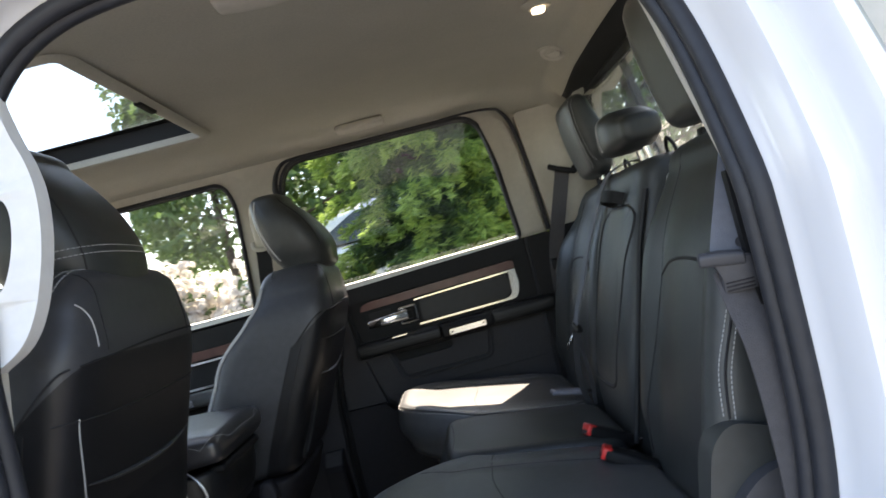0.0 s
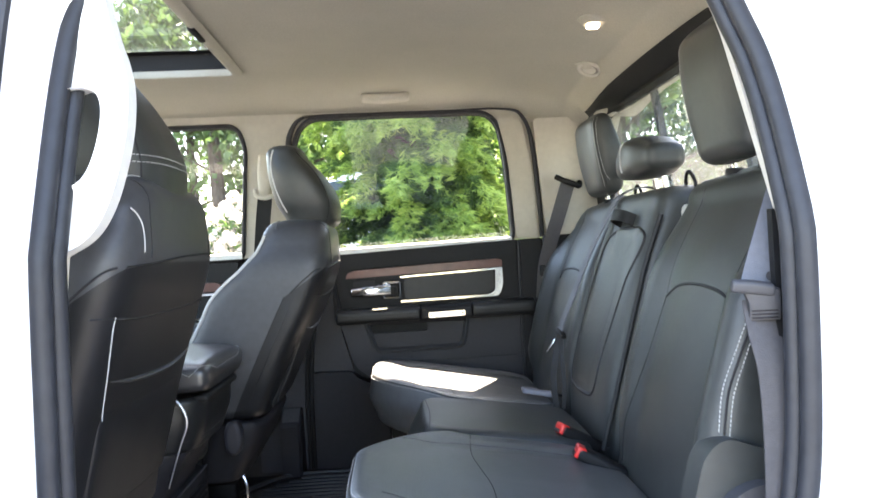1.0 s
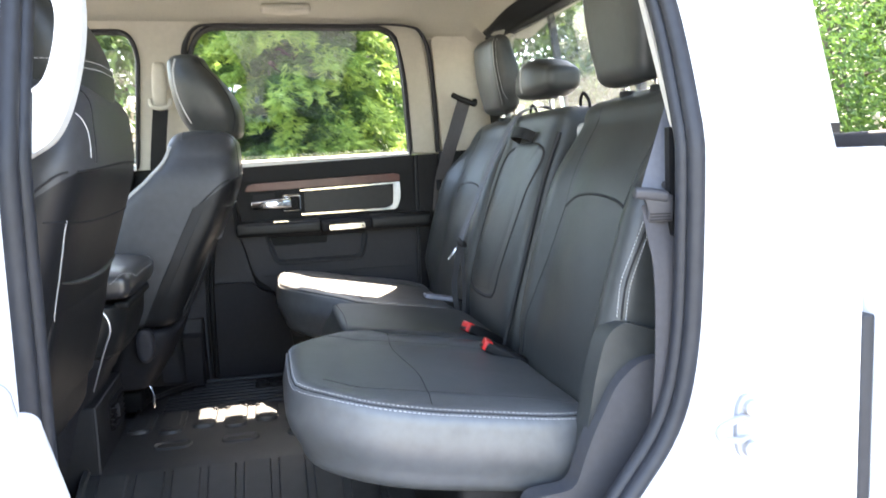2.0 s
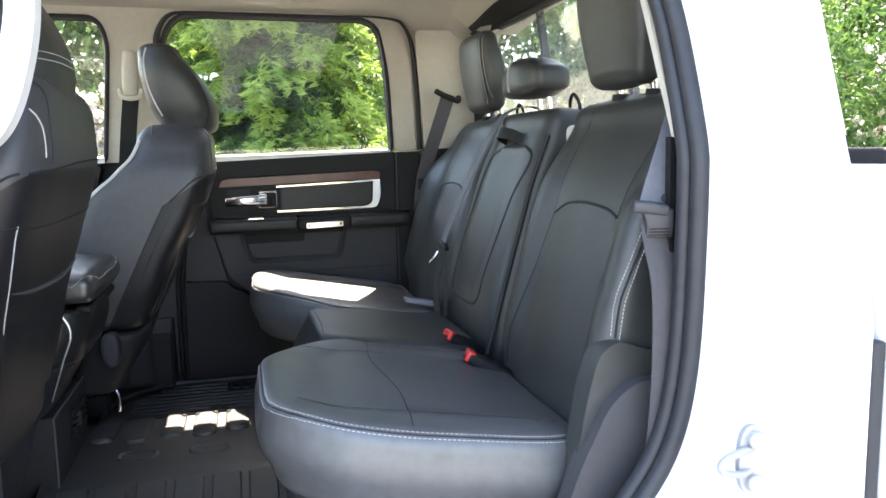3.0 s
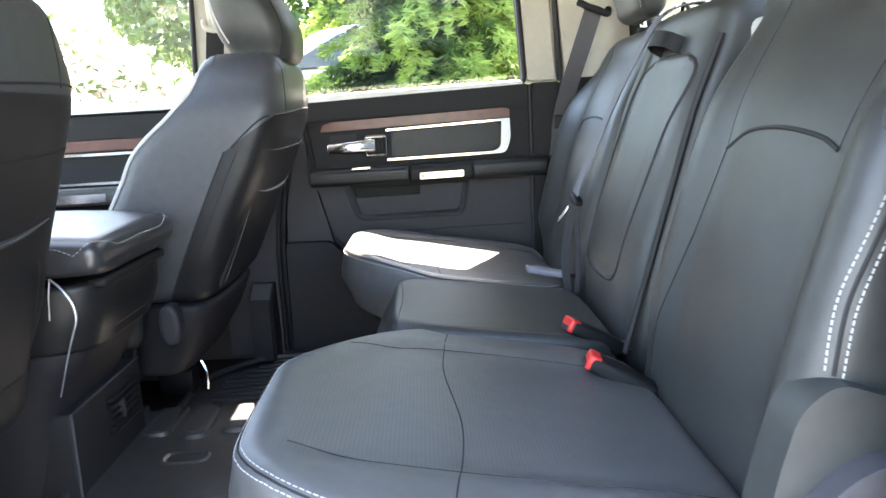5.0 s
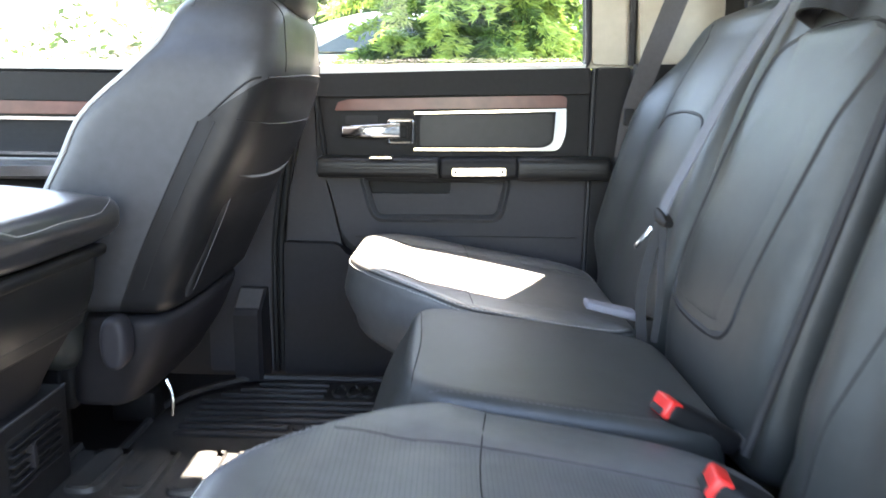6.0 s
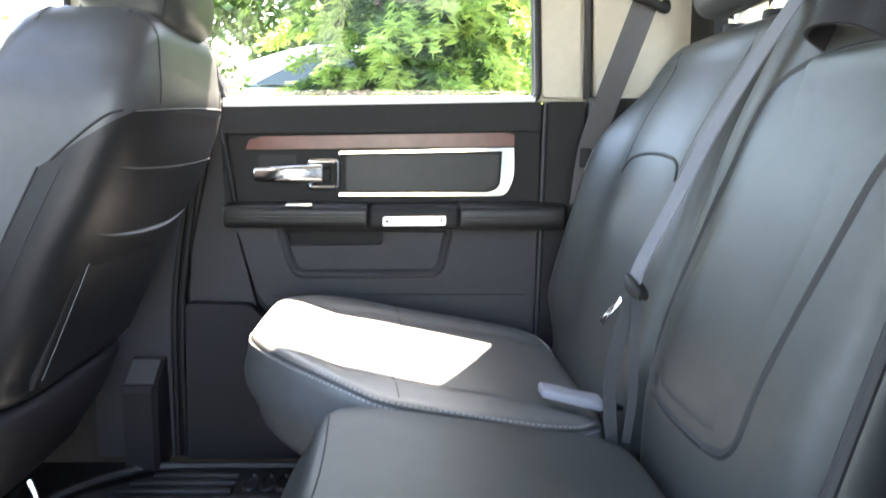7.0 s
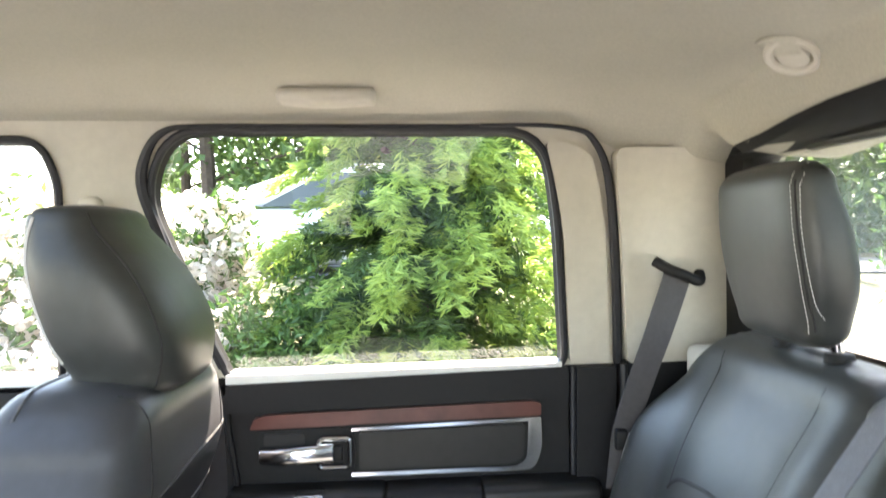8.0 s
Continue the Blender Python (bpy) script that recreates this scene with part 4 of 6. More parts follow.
def outboard_seat(s):
    """An outer place of the rear bench; s is -1 beside the open door, 1 on the far side."""
    yc, hy = MID + s * 0.452, 0.278
    # the bench is split unevenly: the far backrest is the narrower one
    yb, hb, fore = (yc, hy, 0.075) if s < 0 else (2.081, 0.252, 0.040)
    which = "beside the open door" if s < 0 else "below the far window"
    seat = thing("rear_seat", (0.05, yc, 1.06), "black leather rear seat with white stitching " + which, "car seat", "rear bench seats")

    def cushion_warp(p):
        v = (p.y - yc) / hy * s
        q = p.copy()
        u = min(max((p.x + 0.22) / 0.5, 0), 1)
        top = ease(1.10, 1.20, p.z)
        q.z += -0.155 * p.x + top * (0.010 * ease(0.56, 0.72, abs(v)) - 0.006 - 0.005 * (1 - abs(v)) * ease(0.2, 0.8, u)) * ease(0.10, 0.25, u)
        q.z += 0.010 * ease(0.25, 0.0, u) * top
        if p.x < 0.0:
            q.x += (0.045 * ease(0.55, 1.0, v) + 0.115 * ease(0.15, 1.0, -v)) * ease(0.02, -0.2, p.x)
            q.z -= 0.010 * ease(0.1, 0.9, -v) * ease(0.0, -0.2, p.x)
        return q

    # outer cushions get the paler copy of the hide, standing for their lit tops
    cushion = part("cushion", loft([(1.104, 0.036, yc, 0.236, hy - 0.014), (1.142, 0.030, yc, 0.250, hy - 0.002), (1.178, 0.032, yc, 0.246, hy - 0.006)], "z", 5.0, 96, 8, 0.028, 0.010, cushion_warp, None, [0.95 - 0.05 * k for k in range(18)]), LEATHER_SHEEN, seat)
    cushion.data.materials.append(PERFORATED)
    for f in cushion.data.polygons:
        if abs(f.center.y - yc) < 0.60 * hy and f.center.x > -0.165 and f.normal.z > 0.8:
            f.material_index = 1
    tree = skin_of(cushion)
    out = yc + s * 0.258

    def edge(f):
        pts = []
        for a in np.linspace(math.radians(32), math.radians(212 if s < 0 else 318), 40):
            ca, sa = math.cos(a), math.sin(a)
            r = (abs(ca) ** 5 + abs(sa) ** 5) ** -0.2
            q = cushion_warp(Vector((0.031 + f * 0.250 * r * ca, yc + s * f * (hy - 0.004) * r * sa, 1.2)))
            pts.append((q.x, q.y, 2))
        return pts

    seam(tree, edge(0.955), (0, 0, -1), cushion, 0.0016, per=2)
    stitches(tree, edge(0.942), (0, 0, -1), cushion, per=3)
    stitches(tree, edge(0.968), (0, 0, -1), cushion, per=3)
    seam(tree, [(0.0, yc - s * 0.245, 2), (-0.01, yc - s * 0.10, 2), (0.005, yc + s * 0.08, 2), (-0.01, yc + s * 0.245, 2)], (0, 0, -1), cushion, 0.0011)
    seam(tree, [(0.24, yc + s * 0.17, 2), (0.0, yc + s * 0.175, 2), (-0.16, yc + s * 0.15, 2)], (0, 0, -1), cushion, 0.0010)
    seam(tree, [(0.24, yc - s * 0.17, 2), (0.0, yc - s * 0.175, 2), (-0.13, yc - s * 0.15, 2)], (0, 0, -1), cushion, 0.0010)

    def back_warp(p):
        v = (p.y - yb) / hb * s
        q = p.copy()
        if p.x < back_mid(p.z):
            mid_z = ease(1.13, 1.26, p.z) * (1 - (ease(1.50, 1.68, p.z) if s < 0 else ease(1.56, 1.74, p.z)))
            q.x -= (fore * ease(0.50 if s < 0 else 0.40, 0.92, v) + (0.022 * ease(0.45, 0.68, -v) - 0.060 * ease(0.72, 1.0, -v) if s < 0 else 0.022 * ease(0.55, 0.95, -v))) * mid_z
            q.x -= 0.010 * (1 - ease(0.0, 0.55, abs(v))) * mid_z
        q.z -= 0.055 * ease(0.45, 1.0, v) * ease(1.5, 1.68, p.z)
        return q

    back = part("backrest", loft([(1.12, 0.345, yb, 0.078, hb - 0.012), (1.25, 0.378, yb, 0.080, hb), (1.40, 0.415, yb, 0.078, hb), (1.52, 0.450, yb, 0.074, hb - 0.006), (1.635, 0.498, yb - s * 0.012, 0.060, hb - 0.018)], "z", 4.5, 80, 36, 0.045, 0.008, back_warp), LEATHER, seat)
    tree = skin_of(back)
    way = (1, 0, 0)
    ya, wide = (yc, 1.0) if s < 0 else (2.032, 0.90)
    bend = ((0.122, 1.476), (0.085, 1.488), (0.01, 1.495), (-0.07, 1.488), (-0.122, 1.467)) if s < 0 else ((0.124, 1.468), (0.108, 1.481), (0.075, 1.493), (0.0, 1.500), (-0.07, 1.495), (-0.106, 1.484), (-0.126, 1.466))
    arch = [(0, ya + s * wide * d, z) for d, z in bend]
    seam(tree, arch, way, back, 0.0036)
    seam(tree, [(0, ya + s * wide * 0.122, 1.476), (0, ya + s * wide * 0.130, 1.55), (0, ya + s * wide * 0.150, 1.66)], way, back, 0.0013)
    seam(tree, [(0, ya - s * wide * 0.122, 1.469 if s < 0 else 1.472), (0, ya - s * wide * 0.136, 1.55), (0, ya - s * wide * 0.142, 1.66)], way, back, 0.0010 if s < 0 else 0.0006)
    if s < 0:
        seam(tree, [(0, yc + 0.122, 1.467), (0, yc + 0.142, 1.36), (0, yc + 0.165, 1.25), (0, yc + 0.180, 1.16)], way, back, 0.0017)
    # outer bolster's double row of stitches
    rows = [(0.334, MID + s * 1.2, 1.505), (0.316, MID + s * 1.2, 1.464), (0.298, MID + s * 1.2, 1.419), (0.281, MID + s * 1.2, 1.373), (0.272, MID + s * 1.2, 1.322)]
    for d in (0.0, 0.011):
        stitches(tree, [(x + d, y, z - d * 0.4) for x, y, z in rows], (0, -s, 0), back, 0.0058, 0.0040, 0.0011)
    seam(tree, [(x + 0.0055, y, z - 0.002) for x, y, z in rows], (0, -s, 0), back, 0.0026)

    # headrest on two chromed posts
    hy_c = MID + s * (0.402 if s < 0 else 0.410)
    up = 0.024 if s < 0 else 0.0
    head = part("headrest", loft([(1.728, 0.460, hy_c, 0.036, 0.100), (1.765 + up / 2, 0.457, hy_c, 0.041, 0.114), (1.835 + up, 0.446, hy_c, 0.041, 0.120), (1.885 + up, 0.436, hy_c, 0.034, 0.113)], "z", 3.6, 48, 20, 0.030, 0.004), LEATHER, seat)
    tree = skin_of(head)
    for d in (0.050, 0.060):
        stitches(tree, [(0.2, hy_c - s * (d + 0.040), 1.72), (0.2, hy_c - s * (d + 0.049), 1.80), (0.2, hy_c - s * (d + 0.045), 1.93)], way, head, 0.006, 0.0045, 0.0009)
    seam(tree, [(0.2, hy_c - s * 0.095, 1.72), (0.2, hy_c - s * 0.104, 1.80), (0.2, hy_c - s * 0.100, 1.93)], way, head, 0.002)
    for k in (-1, 1):
        part("post", tube([(0.490, hy_c + 0.062 * k, 1.66), (0.482, hy_c + 0.062 * k, 1.72)], 0.0075, 12), CHROME, head, "chrome post")
        part("collar", loft([(1.676, 0.489, hy_c + 0.062 * k, 0.018, 0.018), (1.688, 0.488, hy_c + 0.062 * k, 0.016, 0.016)], "z", 2.5, 16, 2, 0.003), PLASTIC_DARK, head)
    # side shield and base
    if s > 0:
        part("base", rounded_box(0.03, 0.32, yc - 0.23, yc + 0.23, 0.872, 1.125, 0.02), PLASTIC_DARK, seat)
        return seat
    part("side_shield", flat_plate(rounded_outline([(0.195, 1.06), (0.345, 1.06), (0.350, 1.295), (0.305, 1.310), (0.270, 1.322), (0.243, 1.300), (0.226, 1.24)], [0.01, 0.01, 0.02, 0.03, 0.02, 0.03, 0.05]), MID + s * 0.725 - 0.022, MID + s * 0.725 + 0.022, 0.014), LEATHER, seat)
    part("hinge_cover", flat_plate(rounded_outline([(0.10, 0.88), (0.34, 0.88), (0.345, 1.268), (0.288, 1.268), (0.250, 1.238), (0.205, 1.15), (0.183, 1.085), (0.11, 1.080)], [0.01, 0.01, 0.01, 0.03, 0.04, 0.06, 0.02, 0.02]), MID + s * 0.752 - 0.018, MID + s * 0.752 + 0.018, 0.012), PLASTIC_MID, seat)
    part("base", rounded_box(0.03, 0.32, yc - 0.23, yc + 0.23, 0.872, 1.125, 0.02), PLASTIC_DARK, seat)
    return seat


outboard_seat(-1)
outboard_seat(1)

# middle place with its fold-down armrest
seat = thing("rear_seat", (0.05, MID, 1.06), "black leather middle rear seat with folded armrest and low headrest", "car seat", "rear bench seats")


def middle_warp(p):
    q = p.copy()
    q.z += -0.13 * p.x
    return q


cushion = part("cushion", loft([(1.07, 0.070, MID + 0.018, 0.208, 0.168), (1.13, 0.078, MID + 0.018, 0.197, 0.176), (1.186, 0.09, MID + 0.018, 0.180, 0.174)], "z", 7, 64, 8, 0.020, 0.006, middle_warp), LEATHER, seat)
tree = skin_of(cushion)
stitches(tree, [(0.25, MID - 0.142, 2), (0.10, MID - 0.145, 2), (-0.055, MID - 0.143, 2)], (0, 0, -1), cushion, width=0.0006, mat=THREAD_GREY)
seam(tree, [(-0.075, MID - 0.13, 2), (-0.07, MID, 2), (-0.075, MID + 0.14, 2)], (0, 0, -1), cushion, 0.0012)
MB = 1.637
back = part("backrest", loft([(1.13, 0.356, MB, 0.074, 0.184), (1.22, 0.386, MB, 0.103, 0.190), (1.40, 0.427, MB, 0.100, 0.190), (1.52, 0.460, MB, 0.098, 0.188), (1.645, 0.500, MB, 0.085, 0.182)], "z", 6, 96, 30, 0.035, 0.0), LEATHER, seat)
tree = skin_of(back)
AM = 1.62
ARM = [(1.252, 0.328, 1.668, 0.042, 0.108), (1.31, 0.343, 1.670, 0.044, 0.120), (1.38, 0.363, 1.656, 0.044, 0.121), (1.48, 0.392, 1.628, 0.044, 0.120), (1.585, 0.428, 1.600, 0.042, 0.108)]
arm = part("armrest", loft(ARM, "z", 4.6, 72, 24, 0.018, 0.002), LEATHER, seat, "folded armrest")
rim = [(0, y - h, z) for z, _, y, _, h in ARM] + [(0, y + h, z) for z, _, y, _, h in reversed(ARM)]
rim = [(0, ARM[0][2] - 0.06, 1.232)] + rim + [(0, ARM[0][2] + 0.06, 1.232)]
seam(tree, [(x, y, z) for x, y, z in rim], (1, 0, 0), seat, 0.0095, closed=True, name="armrest_groove", lift=-0.0068)
part("joint_gap", tube([(0.287 + 0.28 * (z - 1.2) + 0.10 * max(z - 1.52, 0), 1.446, z) for z in np.linspace(1.15, 1.62, 14)], 0.0055, 8), SEAM, seat)
stitches(skin_of(arm), [(0, 1.572, 1.258), (0, 1.562, 1.31), (0, 1.556, 1.33)], (1, 0, 0), arm, width=0.0008, mat=SEAM)
part("pull_loop", ribbon(curve_points([(0.405, AM + 0.045, 1.61), (0.380, AM + 0.040, 1.625), (0.370, AM + 0.005, 1.630), (0.380, AM - 0.035, 1.625), (0.405, AM - 0.045, 1.612)], 6), (0.4, 0, 1), 0.026, 0.004), PLASTIC_DARK, arm, "black webbing pull loop")
head = part("headrest", loft([(1.556, 0.468, 1.752, 0.044, 0.030), (1.60, 0.462, 1.756, 0.055, 0.044), (1.69, 0.462, 1.757, 0.056, 0.045), (1.755, 0.468, 1.752, 0.048, 0.036)], "y", 3.6, 40, 14, 0.020), LEATHER, seat, "low padded headrest")
tree = skin_of(head)
for y in (1.664, 1.672):
    stitches(tree, [(0.2, y, 1.73), (0.2, y, 1.765), (0.2, y, 1.80)], (1, 0, 0), head, 0.006, 0.005, 0.0020)
for k in (-1, 1):
    part("post", tube([(0.492, 1.640 + 0.032 * k, 1.66), (0.482, 1.640 + 0.030 * k, 1.735)], 0.0075, 12), CHROME, head, "chrome post")
for y in (1.50, 1.842):
    tether = thing("tether_loop", (0.50, y, 1.67), "black wire tether loop behind the headrest", "tether loop", "tether loops")
    part("wire", tube(curve_points([(0.505, y - 0.022, 1.66), (0.500, y - 0.024, 1.69), (0.497, y, 1.710), (0.500, y + 0.024, 1.69), (0.505, y + 0.022, 1.66)], 8), 0.004), PLASTIC_DARK, tether)
part("base", rounded_box(0.05, 0.32, 1.44, 1.77, 0.872, 1.09, 0.02), PLASTIC_DARK, seat)


# ---- front seats ----
def front_seat(dx, yc, dz, which):
    seat = thing("front_seat", (-0.75 + dx, yc, 0.87), "black leather front seat with white piping " + which, "car seat", "front seats")
    s = 1 if yc > MID else -1

    def lean(z):
        """The seat beside the open side stands more upright below its shoulders."""
        return 0.21 * max(1.475 - z, 0) if s < 0 else 0.0

    def warp(p):
        v = abs(p.y - yc) / 0.238
        q = p.copy()
        z = p.z - dz
        mid = -0.404 + 0.30 * (z - 1.55) if z < 1.55 else -0.404
        if p.x < mid + dx:
            q.x -= (0.078 * ease(1.60, 1.45, z) + 0.020 * ease(1.69, 1.58, z)) * ease(0.45, 0.95, v)
        q.z -= 0.05 * ease(0.5, 1.0, v) * ease(1.55, 1.68, z)
        return q

    foot = () if s > 0 else ((1.150, -0.560, 0.084, 0.216),)
    bm = loft([(z + dz, x + dx + lean(z), yc, a, b) for z, x, a, b in foot + ((1.205, -0.540, 0.086, 0.222), (1.26, -0.518, 0.094, 0.233), (1.33, -0.490, 0.098, 0.238), (1.45, -0.430, 0.100, 0.236), (1.55, -0.394, 0.098, 0.228), (1.625, -0.384, 0.088, 0.202))], "z", 5.2, 88, 44, 0.040, 0.006, warp)
    # the rear roll and the yoke are coloured darker for their shade: cut the shell along their seams
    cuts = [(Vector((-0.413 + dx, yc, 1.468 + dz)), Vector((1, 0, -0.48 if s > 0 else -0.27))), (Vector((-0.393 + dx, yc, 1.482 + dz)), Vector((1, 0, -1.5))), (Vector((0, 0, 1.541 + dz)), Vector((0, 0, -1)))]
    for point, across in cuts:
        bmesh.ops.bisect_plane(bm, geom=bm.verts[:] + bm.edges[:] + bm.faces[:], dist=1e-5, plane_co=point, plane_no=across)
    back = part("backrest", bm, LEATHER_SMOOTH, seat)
    back.data.materials.append(LEATHER_SHADED)
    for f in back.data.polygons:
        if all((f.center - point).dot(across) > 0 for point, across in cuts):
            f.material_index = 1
    tree = skin_of(back)
    way = (-1, 0, 0)

    def line(points, radius, mat=None, name="seam"):
        """A seam across the rear face; points of (offset across, height)."""
        seam(tree, [(0.5, yc + y, z + dz) for y, z in points], way, back, radius, mat=mat, name=name)

    # shoulder yoke: one seam over the top, one below, meeting at the sides
    line([(-0.205, 1.537), (-0.14, 1.541), (0.0, 1.549), (0.14, 1.553), (0.205, 1.552)], 0.0024)
    line([(-0.230, 1.474), (-0.15, 1.468), (0.0, 1.468), (0.15, 1.472), (0.230, 1.478)], 0.0022)
    for k in (-1, 1):
        line([(k * 0.150, 1.548), (k * 0.148, 1.60), (k * 0.140, 1.665)], 0.0016)
        seam(tree, [(x + dx, yc + k * 0.5, z + dz) for x, z in ((-0.320, 1.537), (-0.332, 1.533), (-0.350, 1.520), (-0.372, 1.501), (-0.395, 1.480))], (0, -k, 0), back, 0.0024)
        for a in (-0.011, 0.014):
            seam(tree, [(x + a + dx + lean(z), yc + k * 0.5, z + dz) for x, z in ((-0.399, 1.472), (-0.432, 1.405), (-0.466, 1.334), (-0.500, 1.263), (-0.524, 1.212))], (0, -k, 0), back, 0.0020 if a < 0 else 0.0014)
        # pale piping along the front edge and over the shoulder; its white includes the edge's sheen
        run = []
        for z in np.linspace(1.29, 1.625, 16):
            reach = np.interp(z, (1.205, 1.33, 1.45, 1.55, 1.625), (0.211, 0.226, 0.224, 0.214, 0.172))
            for x in np.arange(-0.76, -0.40, 0.003):
                hit, nrm, _, _ = tree.ray_cast(Vector((x + dx, yc + k * 0.5, z + dz)), Vector((0, -k, 0)))
                if hit is not None and abs(hit.y - yc) > reach:
                    run.append(hit + nrm * 0.001)
                    break
        part("piping", tube(curve_points(run, 3), 0.0046, 6), THREAD, back, "pale piping with the edge's sheen in its white")
    if s > 0:
        seam(tree, [(-0.432 + dx, yc + y, 2) for y in (-0.172, -0.10, 0.0, 0.10)], (0, 0, -1), back, 0.0024, mat=THREAD_GREY, name="piping")
    else:
        for d in (0.0, 0.012):
            top = [(x + d + dx, yc + y, 2) for x, y in ((-0.350, -0.175), (-0.335, -0.09), (-0.330, 0.0), (-0.335, 0.09), (-0.350, 0.175))]
            stitches(tree, top, (0, 0, -1), back, 0.0070, 0.0050, 0.0010)
    if s < 0:
        line([(-0.182, 1.615), (-0.170, 1.594), (-0.170, 1.556)], 0.0012, THREAD, "piping")
        line([(-0.205, 1.474), (-0.203, 1.455), (-0.194, 1.41), (-0.180, 1.35), (-0.165, 1.30)], 0.0012, THREAD, "piping")
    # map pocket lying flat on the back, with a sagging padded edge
    pocket = part("map_pocket", loft([(z + dz, x + dx + lean(z), yc - 0.004, a, b) for z, x, a, b in ((1.195, -0.462, 0.010, 0.172), (1.26, -0.434, 0.013, 0.178), (1.32, -0.409, 0.015, 0.180), (1.366, -0.390, 0.012, 0.180))], "z", 5, 44, 12, 0.008), LEATHER_SHADED, seat)
    if s > 0:
        seam(skin_of(pocket), [(0.5, yc - 0.166, 1.372), (0.5, yc - 0.171, 1.30), (0.5, yc - 0.163, 1.20)], way, pocket, 0.0009, mat=THREAD_GREY, name="piping")
    tube_pts = curve_points([(x + dx + lean(z), yc + y, z + dz) for x, y, z in ((-0.366, -0.184, 1.389), (-0.368, -0.10, 1.379), (-0.368, 0.0, 1.374), (-0.368, 0.09, 1.376), (-0.364, 0.172, 1.389))], 6)
    part("pocket_edge", tube(tube_pts, taper(len(tube_pts), 0.001, 0.0048, 0.0058, 0.0058, 0.0048, 0.001), 10, flat=0.7), LEATHER_SMOOTH, pocket, "padded pocket edge")
    # headrest: a rounded wedge leaning forwards
    shift, tall = (dx - 0.022, 1.17) if s < 0 else (dx, 1.0)
    head = part("headrest", loft([(1.672 + tall * h, x + shift, yc, a, b) for h, x, a, b in ((0.0, -0.352, 0.072, 0.108), (0.033, -0.361, 0.083, 0.122), (0.078, -0.375, 0.083, 0.129), (0.128, -0.396, 0.071, 0.127), (0.173, -0.417, 0.052, 0.110))], "z", 3.0, 56, 24, 0.024, 0.004), LEATHER, seat)
    tree = skin_of(head)
    seam(tree, [(-0.411 + shift, yc - s * 0.5, 1.689), (-0.426 + shift, yc - s * 0.5, 1.721), (-0.440 + shift, yc - s * 0.5, 1.763), (-0.447 + shift, yc - s * 0.5, 1.82), (-0.440 + shift, yc - s * 0.5, 1.855)], (0, s, 0), head, 0.0024, mat=THREAD, name="piping")
    seam(tree, [(0.5, yc - 0.095, 1.655), (0.5, yc - 0.105, 1.75), (0.5, yc - 0.09, 1.87)], way, head, 0.002)
    if s < 0:
        for d in (0.0, 0.010):
            stitches(tree, [(0.5, yc + y, 1.715 + d) for y in (-0.125, -0.06, 0.0, 0.06, 0.125)], way, head, 0.0070, 0.0048, 0.0009)
    for k in (-1, 1):
        part("post", tube([(-0.385 + shift, yc + 0.06 * k, 1.63), (-0.375 + shift, yc + 0.06 * k, 1.69)], 0.0075, 12), CHROME, head, "chrome post")
        part("post_collar", loft([(1.650 + dz, -0.378 + shift, yc + 0.06 * k, 0.017, 0.017), (1.664 + dz, -0.377 + shift, yc + 0.06 * k, 0.015, 0.015)], "z", 2.5, 16, 2, 0.003), PLASTIC_DARK, head)
    # cushion, lower cover, hinge covers and rails
    part("cushion", loft([(-1.12 + dx, yc, 1.13, 0.225, 0.055), (-0.95 + dx, yc, 1.15, 0.245, 0.06), (-0.66 + dx, yc, 1.12, 0.24, 0.06)], "x", 4, 40, 10, 0.04), LEATHER, seat)
    part("lower_cover", loft([(1.020, -0.605 + dx, yc, 0.064, 0.196), (1.08, -0.578 + dx, yc, 0.076, 0.208), (1.150 + dz, -0.552 + dx, yc, 0.080, 0.214)], "z", 4.5, 48, 10, 0.014), PLASTIC_GREY, seat)
    for k in (-1, 1):
        part("hinge_cover", loft([(yc + k * 0.235 - 0.018, -0.546 + dx, 1.134, 0.021, 0.042), (yc + k * 0.235 + 0.004, -0.546 + dx, 1.134, 0.021, 0.042)], "y", 2.4, 28, 3, 0.010), DOOR_GREY, seat)
        part("rail", rounded_box(-1.15 + dx, -0.70 + dx, yc + k * 0.19 - 0.02, yc + k * 0.19 + 0.02, 0.872, 0.905, 0.004), METAL, seat, "steel seat rail")
        part("riser", rounded_box(-1.05 + dx, -0.66 + dx, yc + k * 0.19 - 0.015, yc + k * 0.19 + 0.015, 0.90, 1.08, 0.004), PLASTIC_DARK, seat)
    part("seat_pan", rounded_box(-1.08 + dx, -0.64 + dx, yc - 0.20, yc + 0.20, 1.00, 1.075, 0.01), PLASTIC_DARK, seat)
    part("rail_foot", rounded_box(-0.70 + dx, -0.615 + dx, yc + 0.05, yc + 0.11, 0.872, 0.935, 0.008), PLASTIC_DARK, seat)
    part("adjust_bar", tube(curve_points([(-0.590 + dx, yc + 0.080, 0.875), (-0.592 + dx, yc + 0.090, 0.915), (-0.605 + dx, yc + 0.095, 0.945)], 6), 0.005), CHROME, seat, "bright metal end")
    return seat


front_seat(0.0, 2.065, 0.0, "beside the far door")
front_seat(-0.155, 1.135, 0.030, "beside the open side")

